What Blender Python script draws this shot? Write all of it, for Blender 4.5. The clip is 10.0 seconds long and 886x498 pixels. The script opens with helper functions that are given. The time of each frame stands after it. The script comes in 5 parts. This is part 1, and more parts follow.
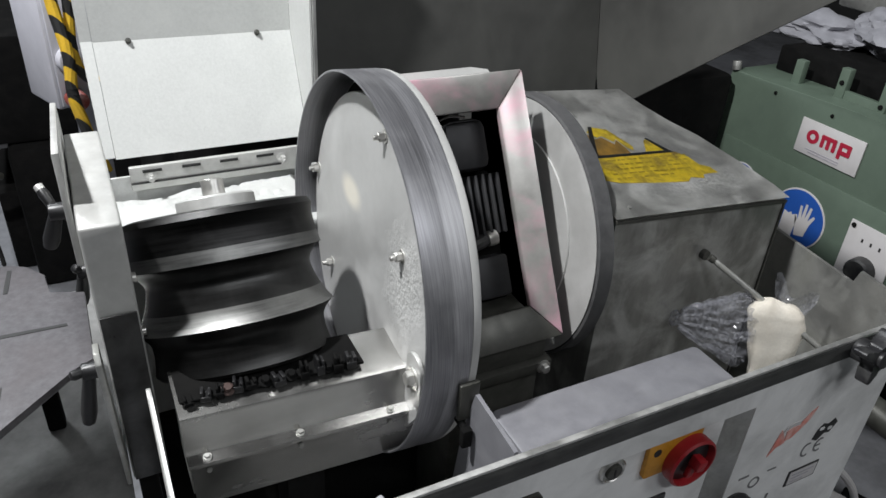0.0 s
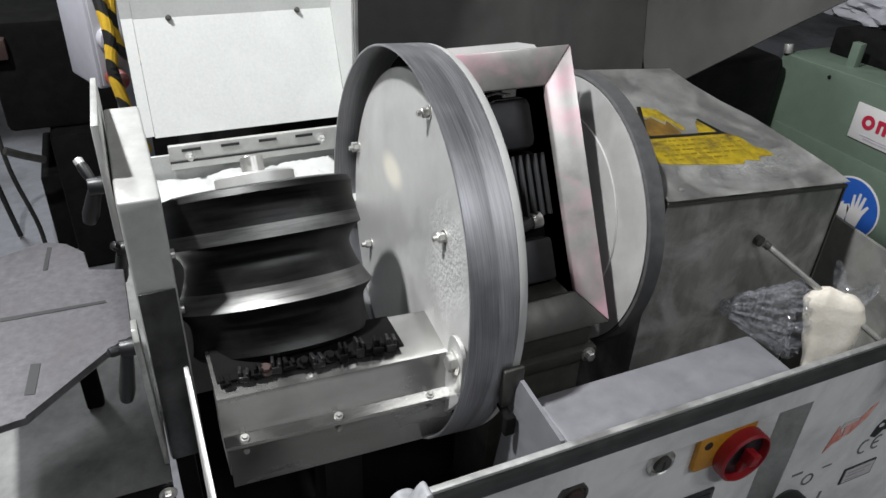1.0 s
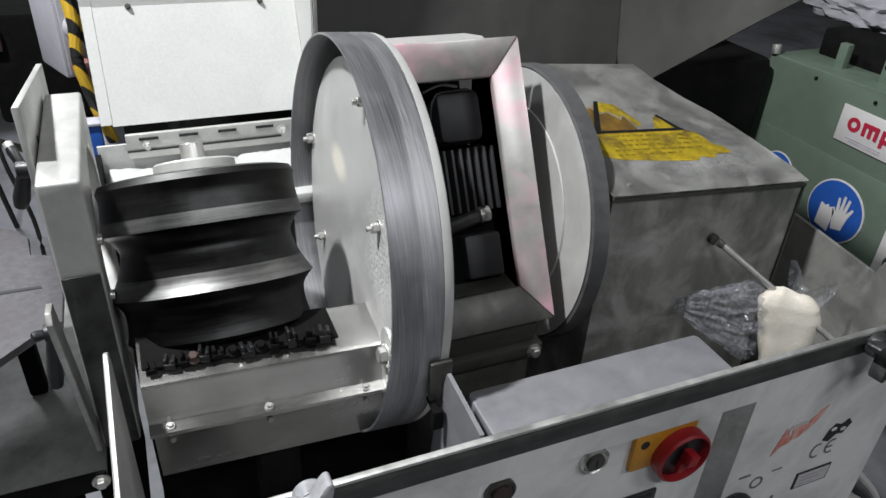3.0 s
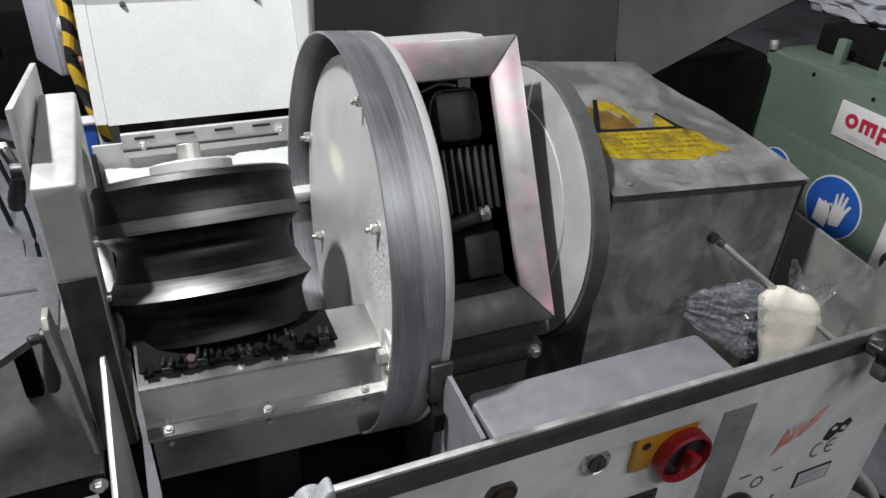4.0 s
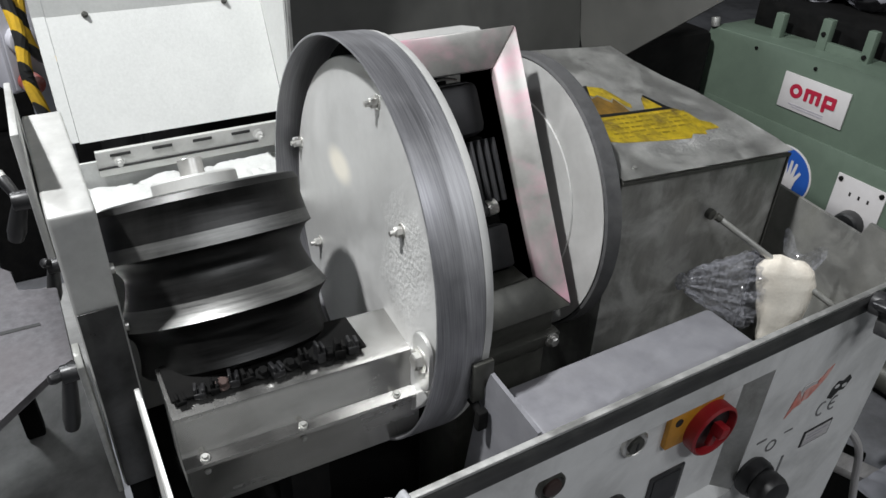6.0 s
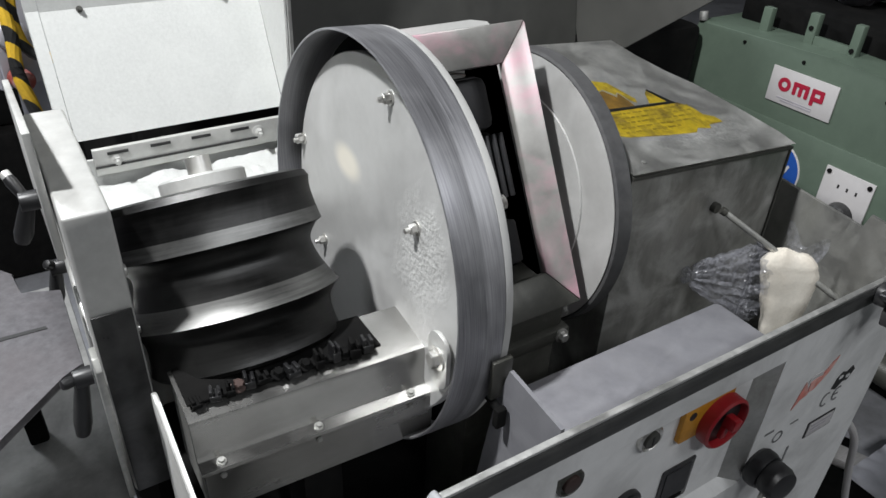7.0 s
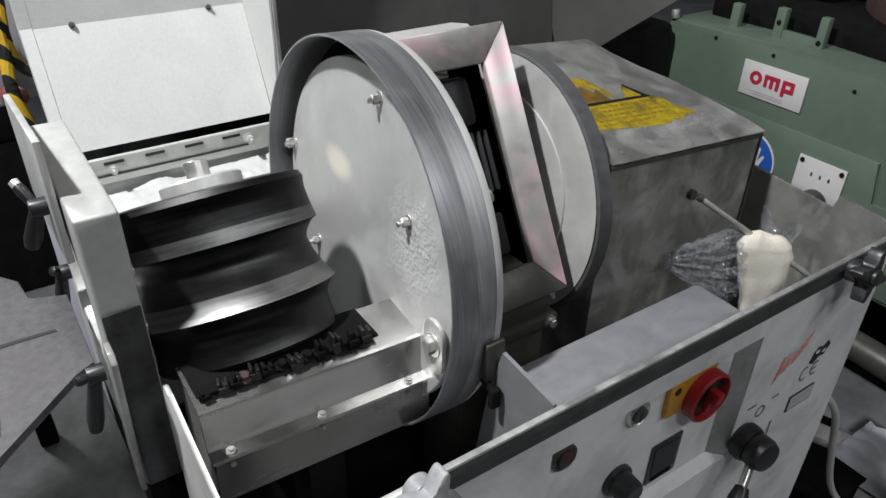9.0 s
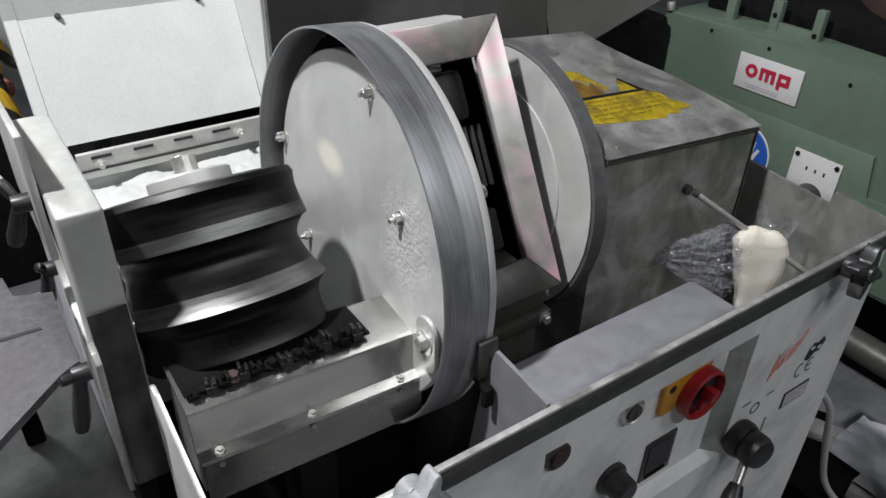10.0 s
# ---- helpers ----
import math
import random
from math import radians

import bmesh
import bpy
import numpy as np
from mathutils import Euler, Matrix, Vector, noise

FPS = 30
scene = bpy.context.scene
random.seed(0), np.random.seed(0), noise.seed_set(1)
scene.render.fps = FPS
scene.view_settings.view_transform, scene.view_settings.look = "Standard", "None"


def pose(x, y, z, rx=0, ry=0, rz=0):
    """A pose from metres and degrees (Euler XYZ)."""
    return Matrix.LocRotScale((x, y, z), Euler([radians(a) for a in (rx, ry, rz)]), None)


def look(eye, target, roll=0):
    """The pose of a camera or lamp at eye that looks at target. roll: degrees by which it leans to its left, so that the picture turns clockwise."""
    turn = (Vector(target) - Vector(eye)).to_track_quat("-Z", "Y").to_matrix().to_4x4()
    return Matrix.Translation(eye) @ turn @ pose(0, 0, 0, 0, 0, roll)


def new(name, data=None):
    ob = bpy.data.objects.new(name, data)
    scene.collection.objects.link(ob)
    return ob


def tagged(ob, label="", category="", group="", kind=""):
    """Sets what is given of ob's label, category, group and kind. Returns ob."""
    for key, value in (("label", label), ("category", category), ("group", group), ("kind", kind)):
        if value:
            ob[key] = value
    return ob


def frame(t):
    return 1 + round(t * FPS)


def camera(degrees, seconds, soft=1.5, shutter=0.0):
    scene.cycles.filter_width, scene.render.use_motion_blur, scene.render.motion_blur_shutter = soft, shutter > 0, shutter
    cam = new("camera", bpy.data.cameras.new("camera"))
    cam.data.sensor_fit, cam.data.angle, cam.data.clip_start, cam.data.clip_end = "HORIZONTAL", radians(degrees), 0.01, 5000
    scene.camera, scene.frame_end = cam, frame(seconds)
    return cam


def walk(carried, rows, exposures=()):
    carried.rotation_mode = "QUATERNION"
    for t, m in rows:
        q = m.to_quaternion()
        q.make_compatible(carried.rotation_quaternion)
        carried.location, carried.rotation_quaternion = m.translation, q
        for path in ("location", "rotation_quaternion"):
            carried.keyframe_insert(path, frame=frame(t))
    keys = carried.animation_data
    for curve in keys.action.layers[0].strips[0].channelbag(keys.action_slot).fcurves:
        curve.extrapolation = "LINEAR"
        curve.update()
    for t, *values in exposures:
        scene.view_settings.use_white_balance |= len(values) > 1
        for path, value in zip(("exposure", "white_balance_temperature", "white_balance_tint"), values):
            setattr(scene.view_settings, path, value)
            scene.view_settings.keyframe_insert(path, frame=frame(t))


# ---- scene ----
cam = camera(62.4, 10.0)
PATH = [
    (0, (-0.042, 0.027, 1.482), (0.773, 1.532, 0.448), 3.8),
    (0.5, (-0.044, 0.036, 1.471), (0.75, 1.533, 0.41), 4.0),
    (1, (-0.044, 0.045, 1.461), (0.686, 1.575, 0.4), 3.0),
    (1.5, (-0.02, 0.035, 1.457), (0.648, 1.588, 0.39), 4.2),
    (2, (0.009, 0.021, 1.456), (0.657, 1.586, 0.391), 4.0),
    (2.5, (0.026, 0.017, 1.452), (0.709, 1.571, 0.395), 3.6),
    (4, (0.025, 0.026, 1.454), (0.731, 1.56, 0.383), 3.4),
    (4.5, (0.012, 0.036, 1.455), (0.74, 1.557, 0.379), 3.7),
    (5, (-0.003, 0.045, 1.453), (0.77, 1.543, 0.377), 3.4),
    (6.5, (-0.07, 0.09, 1.451), (0.838, 1.501, 0.362), 2.5),
    (7, (-0.077, 0.098, 1.449), (0.847, 1.495, 0.356), 2.9),
    (7.5, (-0.081, 0.091, 1.451), (0.864, 1.471, 0.354), 1.8),
    (8, (-0.099, 0.082, 1.454), (0.857, 1.46, 0.363), 1.3),
    (8.5, (-0.106, 0.068, 1.458), (0.857, 1.457, 0.389), 1.3),
    (9, (-0.101, 0.071, 1.454), (0.861, 1.456, 0.379), 1.4),
    (9.5, (-0.092, 0.078, 1.45), (0.871, 1.454, 0.363), 1.2),
    (10, (-0.093, 0.079, 1.452), (0.875, 1.446, 0.359), 1.7),
]
walk(cam, [(t, look(eye, target, roll)) for t, eye, target, roll in PATH], exposures=[(0.0, -0.06), (1.0, 0.0), (5.0, 0.0), (8.0, -0.04), (9.0, -0.12), (10.0, -0.14)])

# ---- world and light ----
world = bpy.data.worlds.new("workshop")
scene.world = world
world.use_nodes = True
world.node_tree.nodes["Background"].inputs[0].default_value = (0.75, 0.85, 1.0, 1)
world.node_tree.nodes["Background"].inputs[1].default_value = 0.002


def area_lamp(name, place, target, sx, sy, watts, colour):
    data = bpy.data.lights.new(name, "AREA")
    data.shape, data.size, data.size_y = "RECTANGLE", sx, sy
    data.energy, data.color = watts, colour
    ob = new(name, data)
    ob.matrix_world = look(place, target)
    return ob


area_lamp("work_lamp", (-0.68, 0.68, 2.85), (0.2, 0.7, 1.1), 0.09, 0.09, 62, (0.98, 0.99, 1.0))
# Unseen fill lamps, added to brighten the panel, right side and floor behind
area_lamp("fill_lamp", (-0.1, -1.6, 3.4), (0.9, 0.6, 0.8), 1.0, 0.15, 19, (0.94, 0.97, 1.0))
area_lamp("fill_lamp", (1.9, -1.6, 3.4), (0.9, 0.4, 0.6), 1.0, 0.15, 20, (0.94, 0.96, 1.0))
area_lamp("fill_lamp", (-1.3, 3.3, 3.8), (-0.6, 3.2, 0.0), 1.2, 0.15, 85, (0.92, 0.96, 1.0))


# ---- materials ----
def mat(name, base, rough=0.5, metal=0.0, vary=0.12, scale=60.0, bump=0.1, dirt=None, dirt_amount=0.0,
        dirt_scale=9.0, stretch=None, spec=0.5, dirt_rough=0.8, per_object=0.0):
    """Colour with fine grain, larger stains of another colour, roughness that follows both, and fine relief."""
    m = bpy.data.materials.new(name)
    m.use_nodes = True
    nt = m.node_tree
    b = nt.nodes["Principled BSDF"]
    b.inputs["Specular IOR Level"].default_value = spec

    def node(kind, **values):
        n = nt.nodes.new(kind)
        for k, v in values.items():
            n.inputs[k].default_value = v
        return n

    co = nt.nodes.new("ShaderNodeTexCoord")
    mp = node("ShaderNodeMapping")
    mp.inputs["Scale"].default_value = stretch or (1, 1, 1)
    nt.links.new(co.outputs["Object"], mp.inputs["Vector"])
    fine = node("ShaderNodeTexNoise", Scale=scale, Detail=6.0, Roughness=0.65)
    nt.links.new(mp.outputs[0], fine.inputs["Vector"])
    big = node("ShaderNodeTexNoise", Scale=dirt_scale, Detail=8.0, Roughness=0.62, Distortion=0.4)
    nt.links.new(co.outputs["Object"], big.inputs["Vector"])
    ramp = nt.nodes.new("ShaderNodeValToRGB")
    lo, hi = [max(0, c * (1 - vary)) for c in base], [min(1, c * (1 + vary)) for c in base]
    ramp.color_ramp.elements[0].position, ramp.color_ramp.elements[1].position = 0.3, 0.7
    ramp.color_ramp.elements[0].color, ramp.color_ramp.elements[1].color = (*lo, 1), (*hi, 1)
    nt.links.new(fine.outputs["Fac"], ramp.inputs[0])
    mask = nt.nodes.new("ShaderNodeMapRange")
    mask.inputs["From Min"].default_value, mask.inputs["From Max"].default_value = 0.44, 0.68
    mask.inputs["To Max"].default_value = dirt_amount
    nt.links.new(big.outputs["Fac"], mask.inputs["Value"])
    mix = nt.nodes.new("ShaderNodeMix")
    mix.data_type = "RGBA"
    nt.links.new(mask.outputs[0], mix.inputs[0])
    nt.links.new(ramp.outputs[0], mix.inputs[6])
    mix.inputs[7].default_value = (*(dirt or base), 1)
    nt.links.new(mix.outputs[2], b.inputs["Base Color"])
    rr = nt.nodes.new("ShaderNodeMapRange")
    rr.inputs["To Min"].default_value, rr.inputs["To Max"].default_value = max(0.05, rough - 0.1), min(1, rough + 0.12)
    nt.links.new(fine.outputs["Fac"], rr.inputs["Value"])
    rmix = nt.nodes.new("ShaderNodeMix")
    nt.links.new(mask.outputs[0], rmix.inputs[0])
    nt.links.new(rr.outputs[0], rmix.inputs[2])
    rmix.inputs[3].default_value = dirt_rough
    nt.links.new(rmix.outputs[0], b.inputs["Roughness"])
    if metal > 0:
        mm = nt.nodes.new("ShaderNodeMath")
        mm.operation = "MULTIPLY_ADD"
        mm.inputs[1].default_value, mm.inputs[2].default_value = -metal, metal
        nt.links.new(mask.outputs[0], mm.inputs[0])
        nt.links.new(mm.outputs[0], b.inputs["Metallic"])
    if bump > 0:
        bp = nt.nodes.new("ShaderNodeBump")
        bp.inputs["Strength"].default_value, bp.inputs["Distance"].default_value = bump, 0.002
        nt.links.new(fine.outputs["Fac"], bp.inputs["Height"])
        nt.links.new(bp.outputs[0], b.inputs["Normal"])
    return m


DUST = (0.5, 0.5, 0.485)
M_STEEL = mat("stainless_sheet", (0.4, 0.396, 0.383), 0.22, 0.97, 0.16, 10, 0.2, (0.4, 0.4, 0.38), 0.22, 9, stretch=(0.4, 1, 3), dirt_rough=0.45)
M_STEEL_DULL = mat("dull_stainless", (0.46, 0.46, 0.44), 0.4, 0.8, 0.16, 40, 0.05, (0.17, 0.17, 0.15), 0.85, 16, dirt_rough=0.55)
M_HOUSING = mat("smeared_stainless", (0.27, 0.27, 0.255), 0.4, 0.65, 0.3, 12, 0.06, (0.5, 0.5, 0.48), 0.75, 17, stretch=(2.5, 2.5, 0.7), dirt_rough=0.55)
# Dark steel for greasy parts; on the bottom rail it also paints shade
M_GREASE_SHADE = mat("grease_shade_stainless", (0.09, 0.09, 0.08), 0.4, 0.5, 0.25, 40, 0.06, (0.035, 0.035, 0.03), 0.8, 18, dirt_rough=0.5)
# Dark steel copy that paints shade on the block and the side rail
M_SHADESTEEL = mat("shade_painted_steel", (0.045, 0.045, 0.045), 0.3, 0.5, 0.3, 40, 0.06, (0.1, 0.1, 0.1), 0.6, 16, dirt_rough=0.5)
M_FRAME = mat("tempered_stainless", (0.5, 0.49, 0.465), 0.34, 0.6, 0.14, 30, 0.04, (0.74, 0.36, 0.46), 1.0, 9, dirt_rough=0.3)
M_BAND = mat("brushed_band", (0.34, 0.34, 0.36), 0.4, 0.8, 0.34, 60, 0.04, (0.55, 0.55, 0.54), 0.3, 6, stretch=(14, 0.25, 0.25))
M_DISC = mat("dusted_disc", (0.5, 0.5, 0.487), 0.5, 0.25, 0.05, 70, 0.05, (0.68, 0.68, 0.665), 0.6, 7)
M_WHITE = mat("dusted_white_paint", (0.58, 0.59, 0.575), 0.6, 0.0, 0.06, 260, 0.16, (0.66, 0.67, 0.65), 0.6, 12)
M_HOOD = mat("grey_hood_sheet", (0.07, 0.07, 0.066), 0.55, 0.2, 0.1, 30, 0.04, (0.11, 0.11, 0.1), 0.5, 5)
M_BLOCK = mat("machined_block", (0.6, 0.6, 0.58), 0.42, 0.5, 0.1, 50, 0.05, (0.42, 0.42, 0.4), 0.5, 14)
M_PANEL = mat("grey_panel_paint", (0.84, 0.84, 0.83), 0.5, 0.0, 0.05, 40, 0.03, (0.3, 0.3, 0.29), 0.6, 7)
M_TRAY = mat("scuffed_zinc_sheet", (0.25, 0.25, 0.272), 0.45, 0.3, 0.1, 70, 0.04, (0.24, 0.24, 0.25), 0.45, 24)
M_RIMGREY = mat("grey_rubber", (0.07, 0.07, 0.072), 0.6, 0.0, 0.2, 90, 0.1, (0.16, 0.16, 0.155), 0.4, 18)
M_LABELINK = mat("faded_print", (0.36, 0.27, 0.03), 0.5, 0.0, 0.3, 60, 0.0)
M_EDGE = mat("bare_edge", (0.62, 0.62, 0.6), 0.35, 0.8, 0.1, 90, 0.05, DUST, 0.4, 20)
M_RUBBER = mat("black_rubber", (0.018, 0.018, 0.018), 0.6, 0.0, 0.3, 90, 0.1, (0.07, 0.07, 0.066), 0.35, 18, spec=0.3)
M_STRIP = mat("worn_seal_rubber", (0.045, 0.045, 0.044), 0.55, 0.0, 0.4, 70, 0.2, (0.1, 0.1, 0.095), 0.6, 30, stretch=(0.2, 1, 3))
M_BLACK = mat("black_plastic", (0.02, 0.02, 0.022), 0.35, 0.0, 0.2, 80, 0.05, (0.12, 0.12, 0.11), 0.35, 25)
M_LEVER = mat("black_moulded_grip", (0.012, 0.012, 0.013), 0.38, 0.0, 0.2, 80, 0.05, (0.03, 0.03, 0.03), 0.3, 25)
# Near black; also put on hollows to paint the shade in them
M_DARK = mat("near_black_iron", (0.007, 0.007, 0.007), 0.85, 0.0, 0.3, 50, 0.1, (0.016, 0.015, 0.014), 0.4, 20, spec=0.1)
M_MOTOR = mat("motor_paint", (0.035, 0.035, 0.038), 0.5, 0.1, 0.2, 60, 0.06, (0.03, 0.03, 0.03), 0.5, 16)
M_ZINC = mat("zinc_bolt", (0.66, 0.65, 0.62), 0.32, 0.9, 0.08, 120, 0.03, DUST, 0.3, 30)
M_KNOB = mat("grey_knob", (0.28, 0.285, 0.3), 0.4, 0.0, 0.08, 90, 0.05, (0.6, 0.6, 0.6), 0.4, 40)
M_GREEN = mat("machine_green", (0.12, 0.162, 0.124), 0.45, 0.0, 0.06, 40, 0.03, (0.09, 0.125, 0.095), 0.6, 6)
M_PLATEWHITE = mat("white_enamel", (0.62, 0.6, 0.6), 0.4, 0.0, 0.03, 60, 0.02, (0.55, 0.52, 0.5), 0.4, 20)
M_RED = mat("red_print", (0.42, 0.02, 0.05), 0.45, 0.0, 0.1, 60, 0.0)
M_BLUE = mat("sign_blue", (0.02, 0.09, 0.38), 0.35, 0.0, 0.06, 60, 0.0)
M_INK = mat("black_print", (0.02, 0.02, 0.02), 0.5, 0.0, 0.2, 60, 0.0)
M_CEINK = mat("worn_print", (0.12, 0.12, 0.12), 0.5, 0.0, 0.4, 90, 0.0, (0.4, 0.4, 0.4), 0.6, 60)
M_GREYINK = mat("grey_print", (0.4, 0.38, 0.42), 0.5, 0.0, 0.2, 60, 0.0)
# Dark mottling is part dirt, part the rear disc's shadow painted in
M_YELLOW = mat("warning_yellow", (0.6, 0.45, 0.03), 0.4, 0.0, 0.2, 90, 0.06, (0.16, 0.11, 0.04), 0.9, 34)
M_OLDLABEL = mat("scorched_label", (0.3, 0.17, 0.03), 0.5, 0.0, 0.3, 70, 0.08, (0.12, 0.08, 0.03), 0.8, 26)
M_ORANGE = mat("switch_yellow", (0.62, 0.28, 0.02), 0.4, 0.0, 0.1, 80, 0.03, (0.25, 0.12, 0.03), 0.5, 30)
M_SWRED = mat("switch_red", (0.33, 0.014, 0.02), 0.32, 0.0, 0.08, 80, 0.02, (0.2, 0.02, 0.02), 0.4, 40)
M_STICKER = mat("red_sticker", (0.72, 0.24, 0.19), 0.5, 0.0, 0.2, 90, 0.0, (0.8, 0.62, 0.58), 0.8, 60)
M_CLOTH = mat("cream_cloth", (0.76, 0.72, 0.64), 0.9, 0.0, 0.06, 300, 0.3, (0.62, 0.55, 0.45), 0.5, 18)
M_CONCRETE = mat("concrete_floor", (0.26, 0.265, 0.285), 0.6, 0.0, 0.12, 30, 0.1, (0.08, 0.08, 0.08), 0.7, 2.5)
M_SHELF = mat("stained_shelf", (0.28, 0.28, 0.274), 0.6, 0.15, 0.1, 90, 0.06, (0.06, 0.06, 0.06), 0.75, 6)
M_SLOT = mat("slotted_plate_steel", (0.1, 0.096, 0.103), 0.55, 0.3, 0.3, 110, 0.1, (0.09, 0.08, 0.084), 0.6, 12)
M_WALL = mat("workshop_wall", (0.035, 0.035, 0.035), 0.8, 0.0, 0.1, 10, 0.1, (0.02, 0.02, 0.02), 0.6, 1.5)
M_BOX = mat("lilac_grey_box", (0.5, 0.5, 0.55), 0.45, 0.0, 0.04, 60, 0.03, (0.36, 0.36, 0.4), 0.5, 9)
M_DARKGREEN = mat("dark_green_paint", (0.03, 0.045, 0.035), 0.6, 0.0, 0.15, 30, 0.05, (0.015, 0.02, 0.016), 0.6, 8)
M_BROWN = mat("rusty_brown", (0.06, 0.036, 0.031), 0.6, 0.2, 0.2, 40, 0.1, (0.05, 0.04, 0.04), 0.6, 12)
M_LILAC = mat("pale_scrap", (0.32, 0.32, 0.35), 0.6, 0.0, 0.15, 30, 0.2, (0.25, 0.25, 0.27), 0.6, 9)
M_PALE = mat("lit_floor_pale", (0.7, 0.69, 0.75), 0.5, 0.0, 0.06, 40, 0.1, (0.55, 0.55, 0.6), 0.5, 9)
M_WOOD = mat("grey_plank", (0.6, 0.57, 0.56), 0.8, 0.0, 0.15, 40, 0.3, (0.2, 0.19, 0.18), 0.6, 8, stretch=(1, 8, 8))
M_BRICKRED = mat("faded_red_button", (0.26, 0.06, 0.05), 0.45, 0.0, 0.15, 60, 0.03, (0.55, 0.5, 0.5), 0.5, 40)


def wheel_material(name, base, worn):
    """Dark abrasive with random paler blotches, and blurred streaks along the turn."""
    m = mat(name, base, 0.36, 0.85, 0.6, 26, 0.06, worn, 0.4, 6,
            stretch=(0.5, 0.5, 9), dirt_rough=0.35)
    nt = m.node_tree
    tg = nt.nodes.new("ShaderNodeTangent")
    tg.direction_type, tg.axis = "RADIAL", "Z"
    b = nt.nodes["Principled BSDF"]
    b.inputs["Anisotropic"].default_value = 0.85
    nt.links.new(tg.outputs[0], b.inputs["Tangent"])
    return m


M_WHEEL = wheel_material("profiled_abrasive", (0.012, 0.012, 0.012), (0.05, 0.05, 0.048))
# Brighter copy of the abrasive that paints highlights on the ridges
M_RIDGELIT = wheel_material("lit_abrasive_ridge", (0.09, 0.09, 0.088), (0.26, 0.26, 0.25))


def crusted(m, centre, radius, squash):
    """Adds a caked, grainy crust of pale dust round one place of the thing's space."""
    nt = m.node_tree
    b = nt.nodes["Principled BSDF"]
    co = nt.nodes.new("ShaderNodeTexCoord")
    mp = nt.nodes.new("ShaderNodeMapping")
    mp.vector_type = "TEXTURE"
    mp.inputs["Location"].default_value = centre
    mp.inputs["Scale"].default_value = squash
    nt.links.new(co.outputs["Object"], mp.inputs["Vector"])
    ln = nt.nodes.new("ShaderNodeVectorMath")
    ln.operation = "LENGTH"
    nt.links.new(mp.outputs[0], ln.inputs[0])
    edge = nt.nodes.new("ShaderNodeTexNoise")
    edge.inputs["Scale"].default_value, edge.inputs["Detail"].default_value = 38, 9
    nt.links.new(co.outputs["Object"], edge.inputs["Vector"])
    add = nt.nodes.new("ShaderNodeMath")
    add.operation = "MULTIPLY_ADD"
    add.inputs[1].default_value = radius * 1.1
    nt.links.new(edge.outputs["Fac"], add.inputs[0])
    nt.links.new(ln.outputs["Value"], add.inputs[2])
    mk = nt.nodes.new("ShaderNodeMapRange")
    mk.inputs["From Min"].default_value, mk.inputs["From Max"].default_value = radius * 0.9, radius * 1.5
    mk.inputs["To Min"].default_value, mk.inputs["To Max"].default_value = 1, 0
    nt.links.new(add.outputs[0], mk.inputs["Value"])
    grain = nt.nodes.new("ShaderNodeTexNoise")
    grain.inputs["Scale"].default_value, grain.inputs["Detail"].default_value = 230, 3
    nt.links.new(co.outputs["Object"], grain.inputs["Vector"])
    mul = nt.nodes.new("ShaderNodeMath")
    mul.operation = "MULTIPLY"
    nt.links.new(grain.outputs["Fac"], mul.inputs[0])
    nt.links.new(mk.outputs[0], mul.inputs[1])
    bp = nt.nodes.new("ShaderNodeBump")
    bp.inputs["Strength"].default_value, bp.inputs["Distance"].default_value = 0.6, 0.003
    nt.links.new(mul.outputs[0], bp.inputs["Height"])
    nt.links.new(b.inputs["Normal"].links[0].from_socket, bp.inputs["Normal"])
    nt.links.new(bp.outputs[0], b.inputs["Normal"])
    mx = nt.nodes.new("ShaderNodeMix")
    mx.data_type = "RGBA"
    nt.links.new(mul.outputs[0], mx.inputs[0])
    nt.links.new(b.inputs["Base Color"].links[0].from_socket, mx.inputs[6])
    mx.inputs[7].default_value = (0.82, 0.82, 0.8, 1)
    nt.links.new(mx.outputs[2], b.inputs["Base Color"])
    return m


def painted_glow(m, centre, radius, colour):
    """Adds one soft round glow, painted as a warmer, brighter colour."""
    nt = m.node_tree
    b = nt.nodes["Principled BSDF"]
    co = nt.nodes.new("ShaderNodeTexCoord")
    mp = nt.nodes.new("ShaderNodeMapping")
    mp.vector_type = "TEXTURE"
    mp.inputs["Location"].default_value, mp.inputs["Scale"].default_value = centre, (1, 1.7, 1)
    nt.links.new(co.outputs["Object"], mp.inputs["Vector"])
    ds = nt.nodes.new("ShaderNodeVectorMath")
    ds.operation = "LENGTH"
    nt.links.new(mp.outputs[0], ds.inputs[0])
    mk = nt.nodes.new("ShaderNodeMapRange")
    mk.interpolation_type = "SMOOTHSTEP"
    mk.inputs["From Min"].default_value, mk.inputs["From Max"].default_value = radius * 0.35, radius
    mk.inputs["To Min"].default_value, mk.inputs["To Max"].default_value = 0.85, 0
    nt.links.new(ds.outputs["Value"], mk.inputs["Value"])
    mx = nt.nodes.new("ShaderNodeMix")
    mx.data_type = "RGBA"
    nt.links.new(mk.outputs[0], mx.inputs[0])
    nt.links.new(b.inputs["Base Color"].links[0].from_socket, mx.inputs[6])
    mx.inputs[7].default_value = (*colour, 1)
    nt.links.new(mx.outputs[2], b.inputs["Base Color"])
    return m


M_DISC_CRUST = crusted(mat("crusted_disc", (0.53, 0.53, 0.52), 0.4, 0.35, 0.05, 70, 0.04, (0.64, 0.64, 0.63), 0.6, 7), (-0.0135, -0.105, 0.03), 0.062, (1, 0.85, 1.35))
